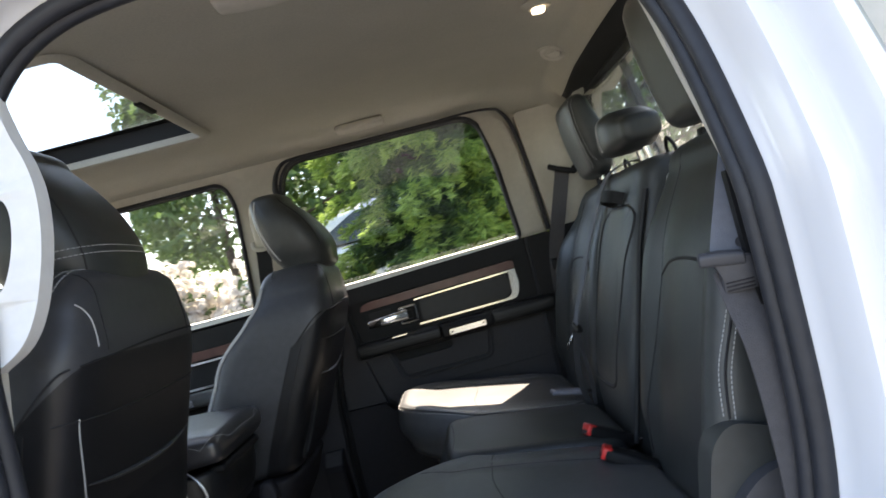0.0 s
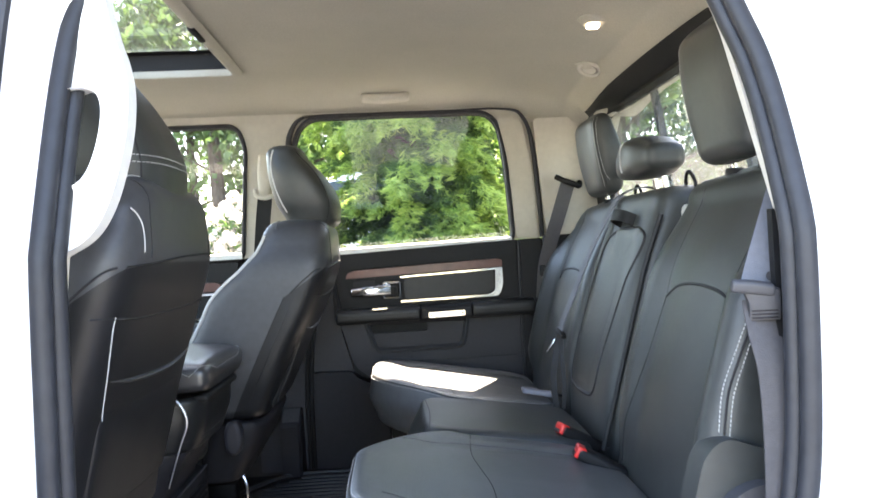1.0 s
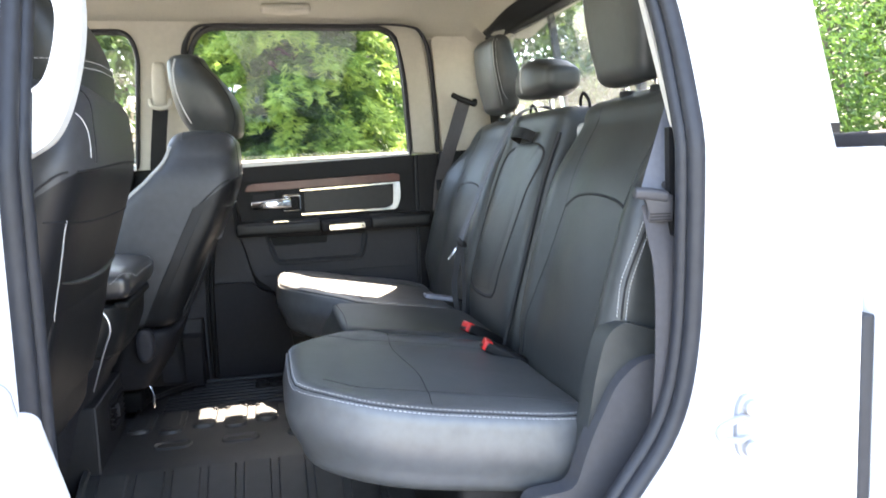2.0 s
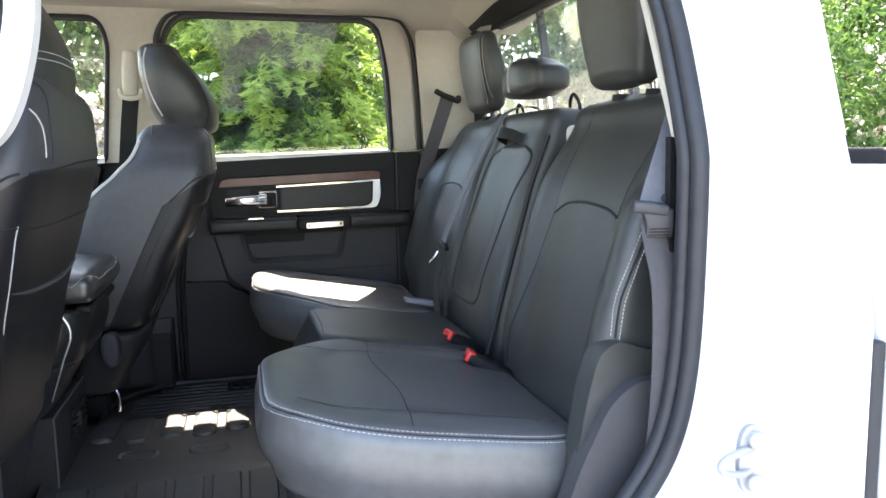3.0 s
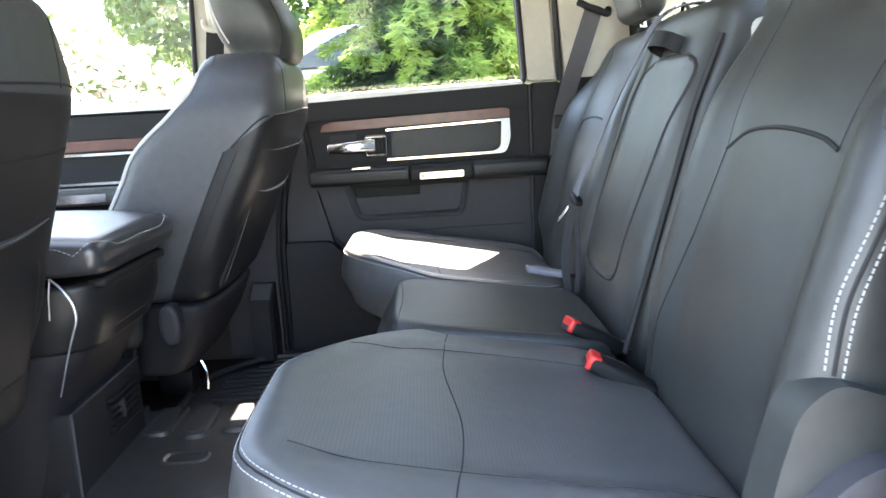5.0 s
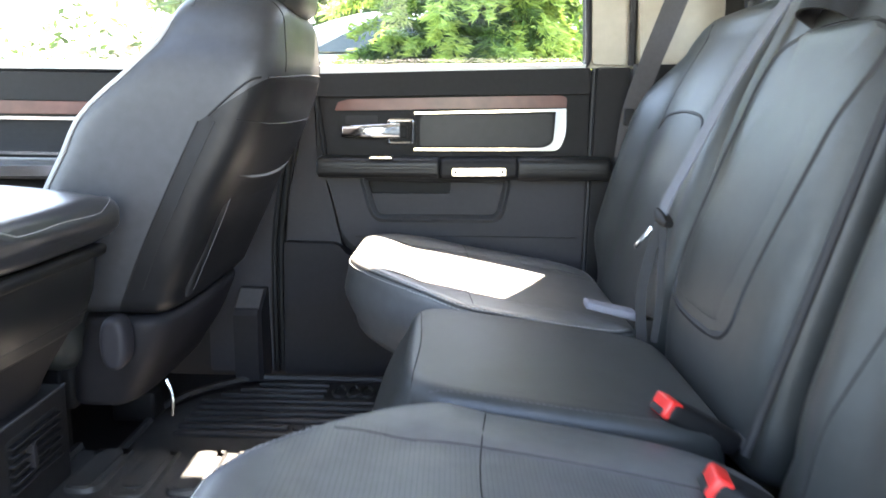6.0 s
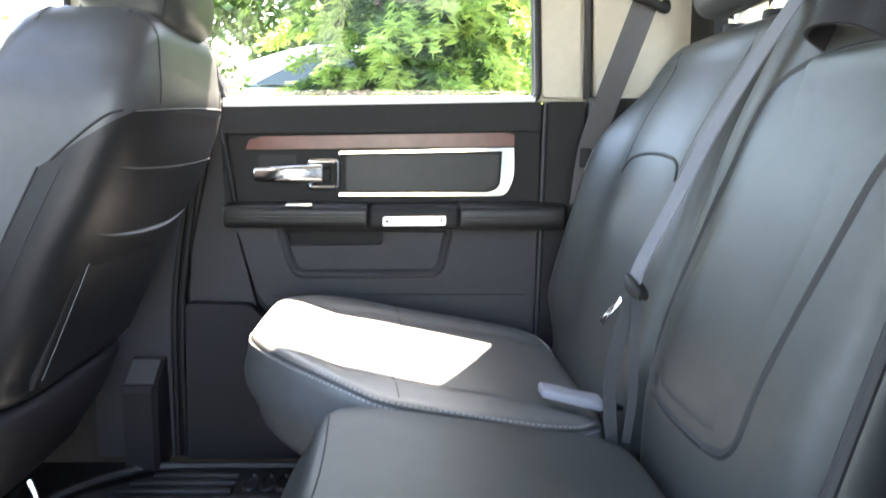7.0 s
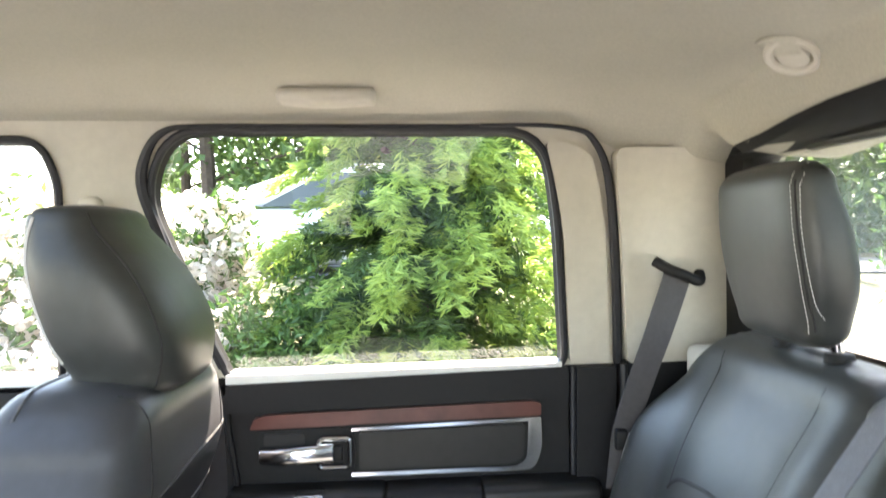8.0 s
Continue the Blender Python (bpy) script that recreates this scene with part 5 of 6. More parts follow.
# cover of the belt anchor at the foot of the far pillar: a box whose sloping top is coloured paler for light from above
bracket = thing("belt_bracket", (-0.53, 2.37, 0.872), "grey moulded plastic cover at the foot of the far pillar", "trim cover")
bm = bands([[(x, y, z) for y, z in ((2.352, 0.872), (2.346, 1.030), (2.352, 1.042), (2.405, 1.078), (2.424, 1.080))] for x in (-0.520, -0.480, -0.466, -0.458)], closed=False)
for v in bm.verts:
    if v.co.x > -0.46:
        v.co.y += 0.010
flank = [v for v in bm.verts if v.co.x > -0.46]
low = bm.verts.new((-0.452, 2.424, 0.872))
bm.faces.new(sorted(flank, key=lambda v: v.co.z) + [low])
part("cover", bm, PLASTIC_GREY, bracket, angle=25)
part("cap", bands([[(x, y + 0.001, z + 0.003) for y, z in ((2.350, 1.032), (2.356, 1.043), (2.404, 1.076))] for x in (-0.517, -0.49, -0.464)], closed=False), PLASTIC_MID, bracket, "sloping top, paler for light from above")

# ---- centre console ----
console = thing("centre_console", (-0.8, 1.61, 0.87), "black centre console with padded leather lid", "console")
lid = part("lid", loft([(-1.05, 1.61, 1.340, 0.172, 0.036), (-0.60, 1.61, 1.342, 0.178, 0.038), (-0.525, 1.61, 1.340, 0.172, 0.032)], "x", 4.5, 44, 12, 0.020, 0.004), LEATHER_GLOSS, console, "padded leather lid")
stitches(skin_of(lid), [(-1.0, 1.78, 2), (-0.6, 1.785, 2), (-0.515, 1.76, 2), (-0.505, 1.61, 2), (-0.515, 1.46, 2), (-0.6, 1.435, 2), (-1.0, 1.44, 2)], (0, 0, -1), lid)
part("body", loft([(0.880, -0.925, 1.61, 0.268, 0.140), (1.00, -0.912, 1.61, 0.284, 0.150), (1.09, -0.897, 1.61, 0.283, 0.162), (1.185, -0.882, 1.61, 0.324, 0.162)], "z", 7, 64, 12, 0.008), PLASTIC_GREY, console)
foot = part("floor_box", rounded_box(-1.25, -0.598, 1.480, 1.764, 0.872, 1.088, 0.007), PLASTIC, console)
# thin paler line along the box's near and upper edges
part("box_edge", tube([(-0.5995, 1.4815, 0.88), (-0.5985, 1.4815, 1.0), (-0.5995, 1.4825, 1.085), (-0.5985, 1.62, 1.087), (-0.5995, 1.762, 1.087)], 0.0022, 6), PLASTIC_MID, foot, "paler edge line")
pad = part("side_pad", loft([(1.200, -0.878, 1.61, 0.338, 0.170), (1.245, -0.866, 1.61, 0.342, 0.174), (1.290, -0.855, 1.61, 0.335, 0.172)], "z", 6, 64, 8, 0.010), LEATHER_DARK, console, "black padded leather band")
seam(skin_of(pad), [(0.5, 1.46, 1.215), (0.5, 1.61, 1.213), (0.5, 1.76, 1.215)], (-1, 0, 0), pad, 0.0012)
part("hinge_strip", rounded_box(-0.545, -0.515, 1.475, 1.745, 1.288, 1.304, 0.006), PLASTIC_DARK, console)
vent = part("rear_vent", rounded_box(-0.640, -0.596, 1.598, 1.738, 0.985, 1.072, 0.012), PLASTIC_DARK, console, "black rear air vent")
for k in range(6):
    part("vent_slat", rounded_box(-0.600, -0.588, 1.607, 1.729, 0.993 + 0.0125 * k, 0.9965 + 0.0125 * k, 0.001, 1), PLASTIC, vent)
part("vent_wheel", rounded_box(-0.598, -0.584, 1.645, 1.655, 1.012, 1.046, 0.003, 2), PLASTIC_GREY, vent)
rim = [(-0.579, 1.315), (-0.563, 1.298), (-0.550, 1.275), (-0.548, 1.252), (-0.556, 1.228), (-0.566, 1.200), (-0.588, 1.132)]
# glossy plastic rim; bright metal stands for the highlight along it
part("side_rim", tube(curve_points([(x, 1.437 + 0.03 * max(1.2 - z, 0), z) for x, z in rim], 6), taper(6 * len(rim) - 5, 0.0016, 0.0030, 0.0030, 0.0022, 0.0016, 0.0012)), METAL, console, "moulded rim, its highlight put in as bright metal")
part("side_rim", tube([(-0.579, 1.4375, 1.314), (-0.584, 1.4375, 1.285), (-0.587, 1.4375, 1.252)], 0.0014), METAL, console, "moulded rim, its highlight put in as bright metal")
# ---- seat belts and buckles ----
near_belt = thing("seat_belt", (0.30, 0.80, 1.2), "grey webbing seat belt with its guide beside the open door", "seat belt", "seat belts")
# one strap in two colours: sky-lit above the guide, shaded below
part("upper_webbing", ribbon(curve_points([(0.435, 0.905, 1.77), (0.385, 0.868, 1.67), (0.345, 0.846, 1.585), (0.317, 0.834, 1.520), (0.308, 0.828, 1.495)], 5), (1, -0.2, -0.45), 0.047, 0.002), WEBBING_SKYLIT, near_belt, "webbing with sky light in its colour")
part("lower_webbing", ribbon(curve_points([(0.306, 0.824, 1.492), (0.307, 0.812, 1.455), (0.312, 0.800, 1.40), (0.312, 0.797, 1.28), (0.302, 0.797, 1.12), (0.300, 0.799, 0.95)], 6), (1, 0.15, 0.0), 0.047, 0.002), WEBBING_SHADED, near_belt, "same webbing, coloured darker for shade")
bm = loft([(-0.026, -0.004, 0.004, 0.008, 0.0075), (-0.004, -0.002, 0.003, 0.009, 0.008), (0.017, 0.0, 0.000, 0.008, 0.0075)], "x", 3.5, 24, 8, 0.003)
bm.transform(pose(0.297, 0.812, 1.506, 12, 4, -12))
part("guide_bar", bm, PLASTIC_MID, near_belt, "grey plastic belt guide")
bm = loft([(-0.034, 0.0, 0.0, 0.0185, 0.0045), (-0.018, 0.0, 0.0, 0.0185, 0.0055), (0.0, -0.004, 0.001, 0.0215, 0.006)], "z", 5, 28, 8, 0.002)
bm.transform(pose(0.306, 0.809, 1.505, 8, 0, -8))
clip_plate = part("guide_clip", bm, PLASTIC_MID, near_belt, "grey plastic guide plate")
for k in range(3):
    bm = rounded_box(-0.016, 0.014, -0.0062, -0.004, -0.033 + 0.0042 * k, -0.0315 + 0.0042 * k, 0.0004, 1)
    bm.transform(pose(0.306, 0.809, 1.505, 8, 0, -8))
    part("grip_rib", bm, PLASTIC_GREY, clip_plate)
part("guide_hook", tube(curve_points([(0.322, 0.824, 1.520), (0.340, 0.842, 1.516), (0.345, 0.862, 1.495)], 5), 0.006), PLASTIC_GREY, near_belt)

far_belt = thing("seat_belt", (0.40, 2.30, 1.5), "grey webbing seat belt hanging from the far pillar loop", "seat belt", "seat belts")
part("webbing", ribbon(curve_points([(0.428, 2.315, 1.762), (0.395, 2.310, 1.67), (0.365, 2.318, 1.58), (0.345, 2.330, 1.50), (0.335, 2.335, 1.40)], 5), (1, 0.0, 0.35), 0.045, 0.002), WEBBING_SHADED, far_belt)
part("pillar_loop", tube(curve_points([(0.392, 2.325, 1.785), (0.412, 2.312, 1.772), (0.436, 2.305, 1.762), (0.462, 2.310, 1.752), (0.468, 2.325, 1.765)], 6), 0.009, 10), PLASTIC_DARK, far_belt, "black pillar loop")
part("stop_button", rounded_box(0.325, 0.345, 2.315, 2.330, 1.470, 1.505, 0.004), PLASTIC_DARK, far_belt)

mid_belt = thing("seat_belt", (0.26, 1.75, 1.2), "grey middle seat belt parked on the backrest with hanging tongue", "seat belt", "seat belts")
# lit upper strap and shaded ends differ only by painted tone
part("upper_webbing", ribbon(curve_points([(0.535, 1.735, 1.685), (0.480, 1.740, 1.698), (0.425, 1.748, 1.680), (0.388, 1.757, 1.625), (0.344, 1.776, 1.535), (0.307, 1.790, 1.445), (0.280, 1.801, 1.38), (0.270, 1.801, 1.350)], 6), (0.12, -0.99, 0), 0.030, 0.0022), WEBBING_SKYLIT, mid_belt)
part("lower_webbing", ribbon(curve_points([(0.268, 1.797, 1.342), (0.256, 1.797, 1.29), (0.248, 1.800, 1.23), (0.256, 1.804, 1.15)], 5), (0.96, -0.29, 0), 0.015, 0.0022), WEBBING_DEEP_SHADE, mid_belt, "webbing end, coloured dark for shade")
part("lower_webbing", ribbon(curve_points([(0.270, 1.787, 1.342), (0.270, 1.786, 1.29), (0.272, 1.786, 1.22), (0.270, 1.796, 1.16)], 5), (0.90, -0.43, 0), 0.010, 0.0022), WEBBING_DEEP_SHADE, mid_belt, "webbing end, coloured dark for shade")
bm = loft([(-0.022, 0.0, 0.0, 0.007, 0.005), (-0.010, 0.0, 0.0, 0.009, 0.008), (0.012, 0.0, 0.0, 0.009, 0.008), (0.023, 0.0, 0.002, 0.006, 0.005)], "y", 3.2, 20, 8, 0.002)
bm.transform(pose(0.271, 1.796, 1.347, 15, 10, 8))
part("tongue_grip", bm, PLASTIC_DARK, mid_belt, "black tongue grip")
bm = rounded_box(-0.0013, 0.0013, -0.0055, 0.0055, -0.026, 0.014, 0.001)
bm.transform(pose(0.250, 1.804, 1.322, 25, 28, 8))
part("tongue", bm, CHROME, mid_belt, "bright metal tongue")
belt_pad = thing("buckle_sleeve", (0.22, 1.875, 1.19), "grey soft buckle sleeve lying on the far cushion", "belt buckle")
part("sleeve", loft([(0.185, 1.880, 1.196, 0.017, 0.007), (0.255, 1.872, 1.182, 0.018, 0.008)], "x", 4, 20, 4, 0.004), PAD, belt_pad)
part("wire_end", tube(curve_points([(0.258, 1.868, 1.182), (0.278, 1.862, 1.178), (0.285, 1.872, 1.176), (0.262, 1.880, 1.182)], 5), 0.003), PLASTIC_DARK, belt_pad)
for x, y, z, turn in ((0.192, 1.470, 1.192, 12), (0.190, 1.312, 1.188, -8)):
    buckle = thing("belt_buckle", (x + 0.04, y, z - 0.05), "black seat belt buckle with red release button", "belt buckle", "belt buckles")
    m = pose(x, y, z, 0, 28, turn)
    bm = loft([(0.004, 0, 0, 0.018, 0.012), (0.05, 0, -0.001, 0.021, 0.014), (0.09, 0, -0.002, 0.019, 0.013)], "x", 4, 28, 6, 0.005)
    bm.transform(m)
    part("housing", bm, PLASTIC_DARK, buckle)
    bm = rounded_box(-0.006, 0.012, -0.0165, 0.0165, -0.010, 0.0125, 0.004)
    bm.transform(m)
    button = part("button", bm, RED, buckle, "red release button")
    bm = rounded_box(-0.0075, 0.0, -0.0115, 0.0115, -0.0085, -0.001, 0.001)
    bm.transform(m)
    part("slot", bm, SEAM, button, "black tongue slot")
    part("strap", ribbon(curve_points([m @ Vector((0.07, 0, -0.004)), m @ Vector((0.10, -0.004, 0.004)), m @ Vector((0.125, -0.012, 0.030)), m @ Vector((0.14, -0.020, 0.060))], 5), (0.1, 1, 0.2), 0.030, 0.004), PLASTIC_MID, buckle, "grey webbing stub")

# front belt on the far pillar
front_belt = thing("seat_belt", (-0.53, 2.36, 1.80), "dark front seat belt with beige height adjuster on the pillar", "seat belt", "seat belts")
part("adjuster", loft([(1.775, -0.532, 2.345, 0.020, 0.016), (1.83, -0.530, 2.335, 0.022, 0.018), (1.885, -0.528, 2.330, 0.018, 0.014)], "z", 3, 24, 6, 0.012), BEIGE, front_belt, "beige plastic adjuster")
part("ring", tube(curve_points([(-0.560, 2.335, 1.785), (-0.555, 2.325, 1.765), (-0.530, 2.322, 1.758), (-0.505, 2.325, 1.765), (-0.500, 2.335, 1.785)], 5), 0.007), BEIGE, front_belt)
part("webbing", ribbon(curve_points([(-0.530, 2.325, 1.76), (-0.545, 2.335, 1.65), (-0.562, 2.36, 1.5), (-0.575, 2.38, 1.2)], 5), (1, 0, 0.1), 0.045, 0.002), PLASTIC_DARK, front_belt)

# ---- headliner fittings ----
for cx, y in ((-0.172, 1.165), (-0.14, 2.255)):
    clip = thing("roof_handle", (cx, y, 2.0), "beige folded roof clip on the headliner", "roof handle", "roof handles")
    part("clip_body", loft([(cx - 0.065, y, liner_point(cx, y).z - 0.006, 0.030, 0.012), (cx, y, liner_point(cx, y).z - 0.008, 0.034, 0.014), (cx + 0.065, y, liner_point(cx, y).z - 0.006, 0.030, 0.012)], "x", 3, 24, 8, 0.010), BEIGE, clip)
hook = thing("coat_hook", (0.405, 1.905, 2.03), "beige moulded coat hook on the headliner near the rear window", "coat hook")
hz = head_height(0.406, 1.906)
part("hook_base", loft([(hz - 0.010, 0.404, 1.904, 0.020, 0.015), (hz - 0.004, 0.404, 1.904, 0.028, 0.021), (hz + 0.003, 0.402, 1.905, 0.036, 0.027)], "z", 2.0, 48, 14, 0.003), HEADLINER, hook)
tilt = pose(0.404, 1.900, hz - 0.012, -38, 18, 0)
part("hook_ring", tube([tilt @ Vector((0.027 * math.cos(a), 0.019 * math.sin(a), 0.0)) for a in np.linspace(0, 2 * math.pi, 25)[:-1]], 0.0058, 8, True), BEIGE, hook, "beige ring")
cup = loft([(-0.004, 0, 0, 0.018, 0.012), (0.004, 0, 0, 0.018, 0.012)], "z", 2, 20, 2, 0.001)
cup.transform(tilt)
part("hook_cup", cup, BEIGE, hook, "shaded cup inside the ring")
dome = thing("dome_lamp", (0.332, 1.575, 2.03), "small beige dome lamp with lit lens on the headliner", "dome lamp")
hz = head_height(0.332, 1.575)
part("bezel", loft([(hz - 0.006, 0.332, 1.575, 0.026, 0.024), (hz + 0.002, 0.332, 1.575, 0.036, 0.034)], "z", 2.4, 32, 4, 0.004), HEADLINER, dome)
part("lens", loft([(hz - 0.016, 0.328, 1.573, 0.014, 0.012), (hz - 0.008, 0.328, 1.573, 0.014, 0.012)], "z", 4, 20, 3, 0.003), LAMP, dome, "lit lens")


# ---- the rest of the pickup seen past the door opening ----
truck_bed = thing("truck_bed", (1.6, MID, 0.6), "white painted load bed with black rail cap behind the cab", "truck bed")
part("bed_side", plate(rounded_outline([(0.488, 0.55), (2.6, 0.55), (2.6, 1.575), (0.488, 1.575)], 0.012), [], lambda x, z, d: Vector((x, 0.615 + d, z)), 0.09), WHITE, truck_bed)
part("bed_side", plate(rounded_outline([(0.66, 0.55), (2.6, 0.55), (2.6, 1.575), (0.66, 1.575)], 0.03), [], lambda x, z, d: Vector((x, 2.50 + d, z)), 0.09), WHITE, truck_bed)
part("bed_front", rounded_box(0.68, 0.72, 0.66, 2.54, 0.6, 1.52, 0.01), WHITE, truck_bed)
part("bed_floor", rounded_box(0.68, 2.6, 0.66, 2.54, 0.95, 1.0, 0.01), PLASTIC_DARK, truck_bed)
for y in (0.608, 2.49):
    part("rail_cap", rounded_box(0.486, 2.6, y, y + 0.104, 1.562, 1.582, 0.005), PLASTIC, truck_bed, "black rail cap")
# dark fill that stands for the shade in the open gap
part("gap_shade", rounded_box(0.4705, 0.4875, 0.618, 0.70, 0.5, 1.36, 0.003), SEAL, truck_bed, "dark fill for the shaded gap between cab and bed")

# ---- ground ----
def ground_height(x, y):
    return 0.05 + 0.93 * ease(6.8, 9.2, y) + 0.02 * max(y - 11, 0) * ease(11, 14, y) + 0.35 * ease(4.4, 5.4, y)


bm = bmesh.new()
gx = [-1500, -200, -60, -30, *np.linspace(-20, 20, 41), 30, 60, 200, 1500]
gy = [-1500, -200, -60, -20, -8, *np.linspace(-4, 16, 41), 24, 40, 80, 200, 1500]
grid = [[bm.verts.new((x, y, ground_height(x, min(y, 40)))) for y in gy] for x in gx]
for i in range(len(gx) - 1):
    for j in range(len(gy) - 1):
        bm.faces.new((grid[i][j], grid[i + 1][j], grid[i + 1][j + 1], grid[i][j + 1]))
ground = tagged(part("ground", bm, GRASS), "planted bank rising beside the drive", "ground", kind="structure")
drive = part("drive", plate([(-40, -12), (40, -12), (40, 4.2), (-40, 4.2)], [], lambda x, y, d: Vector((x, y, 0.054 + d)), 0.004), TARMAC)
tagged(drive, "grey tarmac drive beside the pickup", "drive", kind="structure")
upper = part("upper_drive", plate([(-40, 9.3), (40, 9.3), (40, 12.5), (-40, 12.5)], [], lambda x, y, d: Vector((x, y, 1.34 + d + (0.03 if y > 11 else 0))), 0.01), TARMAC)
tagged(upper, "pale upper drive behind the shrubs", "drive", kind="structure")

rng = np.random.default_rng(7)


def quads(name, centres, along, side, length, width, mat, parent=None, bend=0.0):
    """Leaves as one mesh: a pointed blade of two faces at each centre."""
    n = len(centres)
    along = along / np.linalg.norm(along, axis=1, keepdims=True)
    side = side - along * (side * along).sum(1, keepdims=True)
    side /= np.maximum(np.linalg.norm(side, axis=1, keepdims=True), 1e-6)
    length, width = np.broadcast_to(length, n)[:, None], np.broadcast_to(width, n)[:, None]
    nrm = np.cross(along, side)
    a = centres - along * length * 0.5
    b = centres + side * width * 0.5 + nrm * length * bend
    c = centres + along * length * 0.5
    d = centres - side * width * 0.5 + nrm * length * bend
    verts = np.stack([a, b, c, d], 1).reshape(-1, 3)
    faces = np.arange(4 * n).reshape(n, 4)
    me = bpy.data.meshes.new(name)
    me.from_pydata(verts.tolist(), [], faces.tolist())
    me.materials.append(mat)
    ob = new(name, me)
    if parent:
        ob.parent = parent
        ob.matrix_parent_inverse = Matrix.Translation(-true_place(parent))
    ob["kind"] = "stuff"
    return ob


def unit(n):
    v = rng.normal(size=(n, 3))
    return v / np.linalg.norm(v, axis=1, keepdims=True)


def limbs(at, base_r, height, count, spread, bm=None, lean=0.0):
    """A tapered trunk with limbs."""
    at = Vector(at)
    bm = bm or bmesh.new()
    steps = 10
    rings = []
    for k in range(steps + 1):
        u = k / steps
        c = at + Vector((lean * u + 0.05 * math.sin(5 * u + at.x), 0.05 * math.cos(4 * u + at.y), height * u))
        r = base_r * (1 - 0.85 * u)
        rings.append([bm.verts.new(c + Vector((r * math.cos(a), r * math.sin(a), 0))) for a in np.linspace(0, 2 * math.pi, 9)[:-1]])
    for a, b in zip(rings, rings[1:]):
        for k in range(8):
            bm.faces.new((a[k], a[(k + 1) % 8], b[(k + 1) % 8], b[k]))
    for k in range(count):
        u = 0.15 + 0.8 * k / count
        a = k * 2.4
        p = at + Vector((lean * u, 0, height * u))
        out = Vector((math.cos(a), math.sin(a), 0.35)) * spread * (1 - 0.7 * u)
        tube([p, p + out * 0.5 + Vector((0, 0, 0.03)), p + out], base_r * 0.22 * (1 - 0.7 * u), 5, bm=bm)
    return bm


def conifer(at, height, radius, mat, sprays, label, seed=0):
    """An evergreen with layered, drooping sprays round a trunk."""
    tree = thing("conifer", at, label, "tree")
    part("trunk", limbs(at, radius * 0.10, height * 0.95, 40, radius * 0.5), BARK, tree)
    at = np.array(at)
    branches = 900
    u = rng.random(branches) ** 0.9
    ang = rng.random(branches) * 2 * math.pi
    reach = radius * (1 - u) ** 0.75 * (0.62 + 0.55 * rng.random(branches))
    per = sprays // branches
    cs, al, reach_at = [], [], []
    for k in range(branches):
        d = np.array([math.cos(ang[k]), math.sin(ang[k]), 0])
        w = np.array([-d[1], d[0], 0])
        f = 0.15 + 0.85 * rng.random(per) ** 0.8
        sidew = (rng.random(per) - 0.5) * 0.22 * (1.15 - 0.8 * f)
        p = at + np.array([0, 0, height * u[k]]) + d * (f * reach[k])[:, None] + w * (sidew * radius)[:, None]
        p[:, 2] += 0.05 * reach[k] - 0.32 * reach[k] * f**2 + rng.normal(size=per) * 0.026
        cs.append(p), reach_at.append(f)
        al.append(d * 0.6 + w * (np.sign(sidew) * 0.7)[:, None] + np.array([0, 0, -0.30]) + rng.normal(size=(per, 3)) * 0.3)
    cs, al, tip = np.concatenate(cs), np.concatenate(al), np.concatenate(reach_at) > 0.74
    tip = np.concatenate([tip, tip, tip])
    # each spray is a small fan of three blades
    fans_c, fans_a = [], []
    for t in (-0.55, 0.0, 0.55):
        a = al / np.linalg.norm(al, axis=1, keepdims=True)
        s = np.cross(a, unit(len(a)))
        v = a + s * t
        fans_a.append(v), fans_c.append(cs + v * 0.022)
    cs, al = np.concatenate(fans_c), np.concatenate(fans_a)
    # crown depth is coloured in: shaded green inside, lit yellow-green at the ends
    for name, pick, leaf in (("crown", ~tip, mat), ("outer_sprays", tip, CEDAR_TIP)):
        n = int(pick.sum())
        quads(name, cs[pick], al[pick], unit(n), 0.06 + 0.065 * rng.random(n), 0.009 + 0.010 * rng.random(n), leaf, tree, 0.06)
    return tree


def shrub(at, size, mat, count, label, leaf=0.06, flower=None, flowers=0, name="shrub"):
    """A mounded bush: short limbs and many leaves on uneven clumps."""
    bush = thing(name, at, label, "shrub")
    part("branches", limbs(at, 0.05 * size[2], size[2] * 0.8, 14, max(size[0], size[1]) * 0.7), BARK, bush)
    lumps = 26
    lc = unit(lumps) * (0.45 + 0.5 * rng.random((lumps, 1))) * np.array(size) * np.array([1, 1, 0.62]) + np.array(at) + np.array([0, 0, size[2] * 0.55])
    lc[:, 2] = np.maximum(lc[:, 2], at[2] + 0.1)

    def scatter(n, f):
        pick = rng.integers(0, lumps, n)
        return lc[pick] + unit(n) * (np.array(size) * 0.34 * f) * (0.7 + 0.4 * rng.random((n, 1)))

    c = scatter(count, 1.0)
    quads("leaves", c, unit(count) + np.array([0, -0.2, -0.3]), unit(count), leaf * (0.7 + 0.7 * rng.random(count)), leaf * 0.42, mat, bush, 0.08)
    if flower:
        heads = scatter(flowers // 16, 1.06)
        heads[:, 2] = np.minimum(heads[:, 2], at[2] + 1.32 * size[2])
        c = np.repeat(heads, 16, axis=0)
        off = unit(len(c)) * (0.034 + 0.022 * rng.random((len(c), 1)))
        ob = quads("blossom", c + off, np.cross(off, unit(len(c))), np.cross(off, unit(len(c))), 0.058, 0.050, flower, bush, 0.1)
        ob["label"] = "pale cream blossom"
    return bush


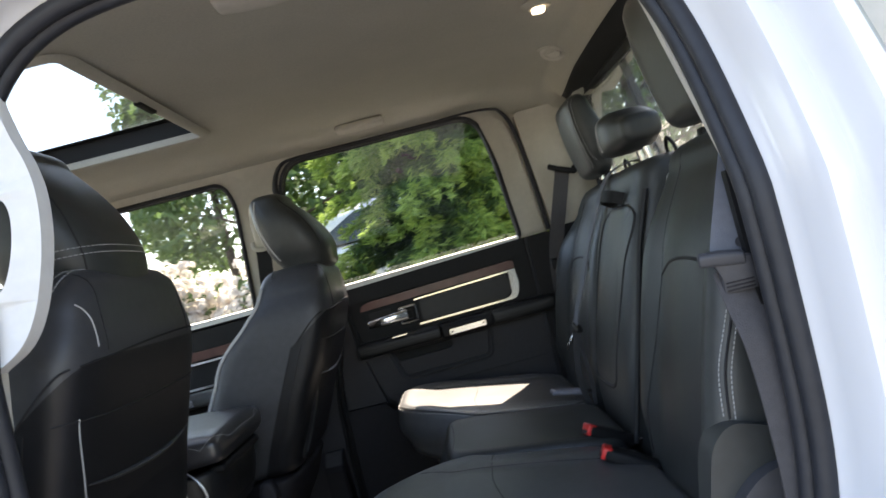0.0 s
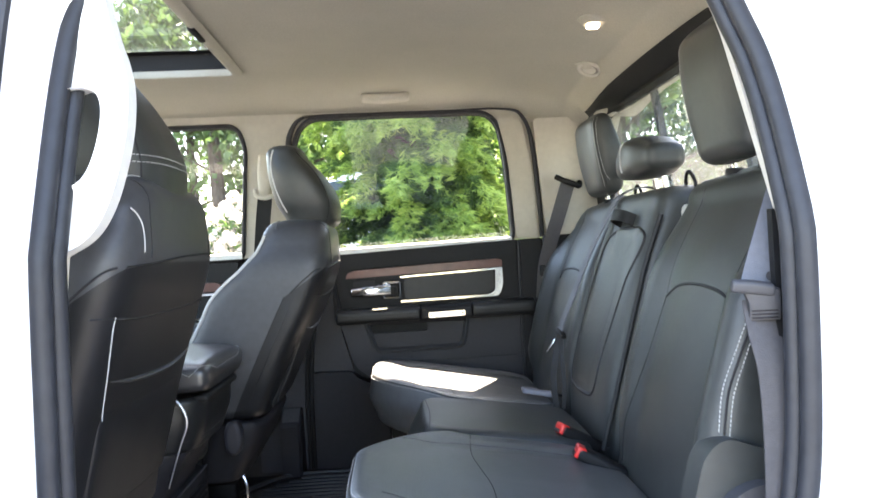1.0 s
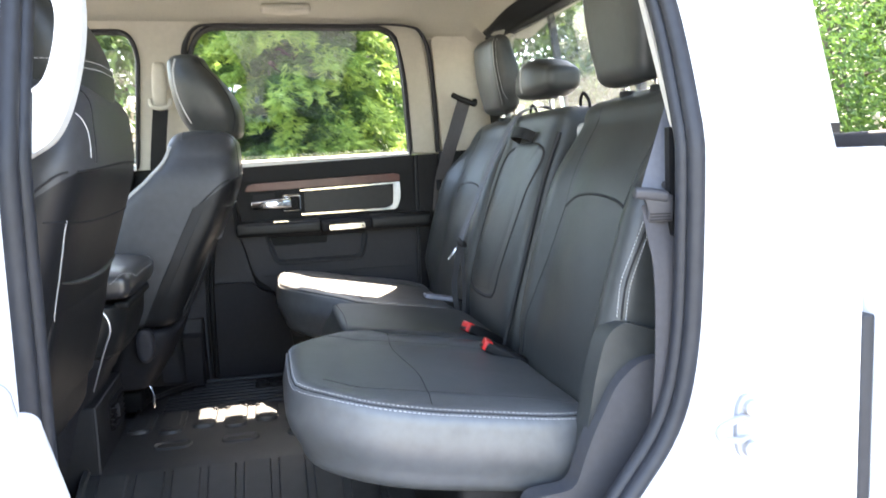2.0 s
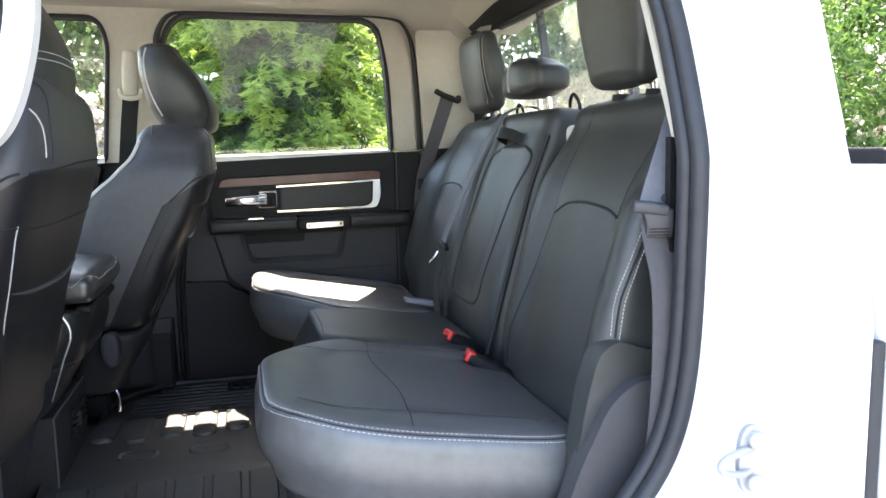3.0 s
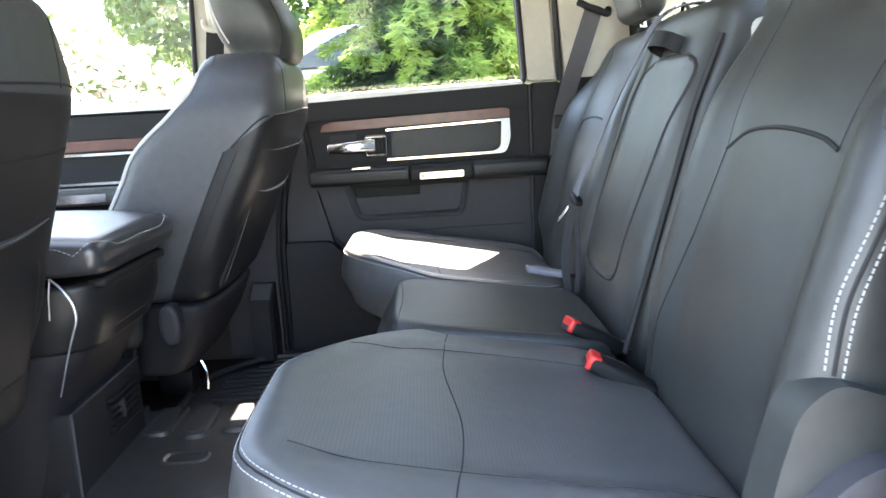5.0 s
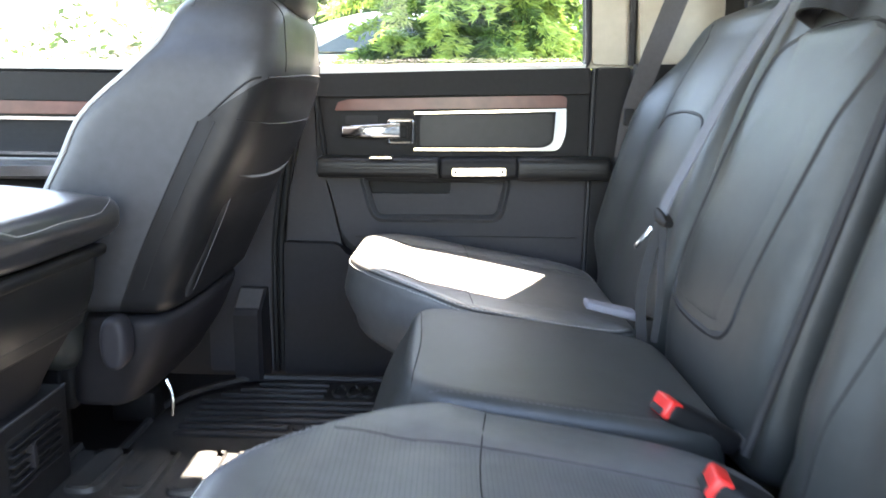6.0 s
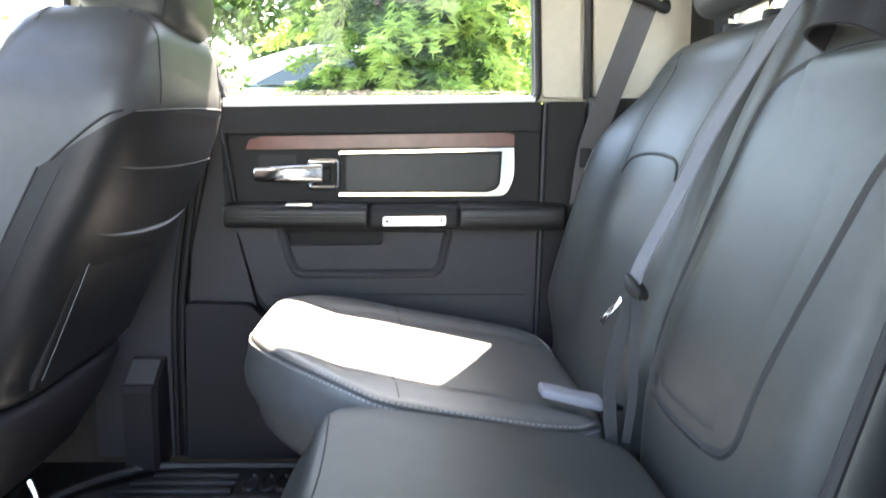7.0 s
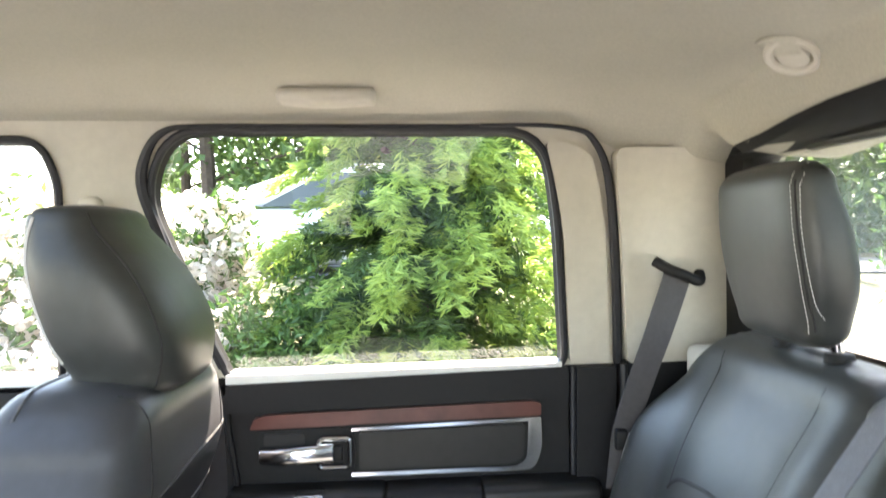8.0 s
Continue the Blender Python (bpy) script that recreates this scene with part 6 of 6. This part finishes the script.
conifer((0.05, 5.9, 0.40), 6.4, 1.12, CEDAR, 118000, "bright green feathery conifer just outside the far window")
shrub((-1.36, 5.8, 0.40), (0.62, 0.6, 1.28), BROAD, 9000, "rhododendron covered with pale cream blossom", 0.07, BLOSSOM, 26000, "rhododendron")
shrub((-2.45, 5.75, 0.40), (0.85, 0.7, 1.30), BROAD, 5000, "rhododendron in bright sun covered with blossom", 0.08, BLOSSOM, 30000, "rhododendron")
shrub((-4.1, 6.0, 0.40), (1.2, 0.9, 1.42), BROAD, 5000, "sunlit rhododendron with pale blossom", 0.09, BLOSSOM, 28000, "rhododendron")
shrub((-0.80, 5.5, 0.38), (0.50, 0.5, 0.98), BROAD, 7500, "low green shrub at the foot of the conifer", 0.06)
shrub((1.42, 6.5, 0.40), (0.85, 0.6, 1.42), BROAD, 15000, "dark green clipped shrub beside the conifer", 0.05)
shrub((2.1, 7.2, 0.6), (0.9, 0.7, 1.5), BROAD, 4500, "shrub with pale flower heads", 0.07, BLOSSOM, 2500, "rhododendron")
shrub((3.9, 5.2, 0.35), (1.0, 0.9, 2.3), BROAD, 11000, "tall green broad-leaved shrub beyond the load bed", 0.06)
shrub((5.2, 6.2, 0.40), (1.2, 1.0, 3.0), BROAD, 7000, "tall green broad-leaved hedge plant", 0.09)
shrub((4.9, 4.6, 0.30), (0.8, 0.8, 1.75), BROAD, 4500, "pale flowering shrub beyond the load bed", 0.08, BLOSSOM, 4000, "rhododendron")
shrub((6.6, 3.2, 0.05), (1.2, 1.2, 2.0), BROAD, 5500, "broad-leaved shrub behind the pickup", 0.09)
shrub((7.2, 1.2, 0.05), (1.3, 1.3, 2.4), BROAD, 5500, "tall shrub behind the pickup", 0.10)

# ---- far woods: trunks and leaf clumps ----
for k in range(16):
    x = -16 + 2.2 * k + 0.8 * math.sin(3 * k)
    y = 14 + 2.5 * math.cos(5 * k)
    if x < -0.37 * y:
        continue
    tree = thing("forest_tree", (x, y, 1.4), "tall dark trunk of a woodland tree behind the drive", "tree", "woodland trees")
    part("trunk", limbs((x, y, 1.3), 0.17 + 0.06 * math.sin(k), 9.5, 16, 2.2, lean=0.3 * math.sin(7 * k)), BARK, tree)
n = 280000
ang = rng.random(n)
clump = 620
cx = rng.uniform(-24, 24, clump)
cy = rng.uniform(13, 22, clump)
cz = 1.5 + 6.5 * rng.random(clump) ** 1.3
side_clumps = 150
cx = np.concatenate([cx, rng.uniform(11, 17, side_clumps)])
cy = np.concatenate([cy, rng.uniform(-12, 14, side_clumps)])
cz = np.concatenate([cz, 1.0 + 8 * rng.random(side_clumps)])
# boughs hanging into the clearing beside the drive
over = 9
cx = np.concatenate([cx, rng.uniform(-5.4, -4.3, over)])
cy = np.concatenate([cy, rng.uniform(13.5, 15.5, over)])
cz = np.concatenate([cz, rng.uniform(3.6, 6.5, over)])
pick = rng.integers(0, len(cx), n)
c = np.stack([cx, cy, cz], 1)[pick] + rng.normal(size=(n, 3)) * np.array([0.75, 0.75, 0.55])
c[:, 2] = np.maximum(c[:, 2], 1.2)
# an open clearing lies where the drive runs out, with one gap in the trees beside it
slope = c[:, 0] / c[:, 1] + 0.02 * np.sin(1.7 * c[:, 2])
clear = ((slope < -0.37) & (c[:, 1] > 8)) | ((slope < -0.25) & (slope > -0.285) & (rng.random(n) < 0.8)) | ((slope < -0.25) & (c[:, 1] > 8) & (c[:, 2] < 2.9))
c = c[~clear]
n = len(c)
woods = quads("far_woods", c, unit(n) + np.array([0, 0, -0.4]), unit(n), 0.14 + 0.18 * rng.random(n), 0.10 + 0.05 * rng.random(n), WOODS, None, 0.08)
tagged(woods, "leafy crowns of the sunlit woods behind the drive", "woods", kind="stuff")

# ---- car on the upper drive ----
car = thing("parked_car", (-0.60, 10.4, 1.35), "white parked car with dark windows partly hidden by shrubs", "car")
body = part("body", loft([(-2.65, 10.4, 1.74, 0.80, 0.26), (-2.05, 10.4, 1.77, 0.86, 0.32), (-0.25, 10.4, 1.79, 0.88, 0.34), (1.25, 10.4, 1.78, 0.86, 0.32), (1.70, 10.4, 1.74, 0.78, 0.26)], "x", 4, 40, 14, 0.06), WHITE, car)
cabin = part("cabin", loft([(-1.80, 10.4, 2.28, 0.66, 0.13), (-1.25, 10.4, 2.37, 0.68, 0.22), (-0.05, 10.4, 2.40, 0.69, 0.23), (0.85, 10.4, 2.29, 0.66, 0.14)], "x", 3.2, 36, 14, 0.05), WHITE, car)
WINDOW_DARK = material("dark_car_glass", (0.03, 0.045, 0.06), 0.12, vary=0.1, spec=0.22)
for y in (9.70, 11.09):
    part("side_window", plate(rounded_outline([(-1.68, 2.13), (0.70, 2.13), (0.20, 2.50), (-0.95, 2.52)], 0.06), [], lambda x, z, d, y=y: Vector((x, y + 0.03 * (z - 2.28) + d, z)), 0.012), WINDOW_DARK, car, "dark side window")
    for x in (-1.90, 0.85):
        wheel = part("wheel", loft([(y - 0.10 if y < 10 else y - 0.1, x, 1.68, 0.32, 0.32), (y + 0.08, x, 1.68, 0.32, 0.32)], "y", 2, 28, 3, 0.03), SEAL, car)
        part("rim", loft([(y - 0.14, x, 1.68, 0.2, 0.2), (y - 0.12, x, 1.68, 0.2, 0.2)], "y", 2, 24, 2, 0.01), METAL, wheel)
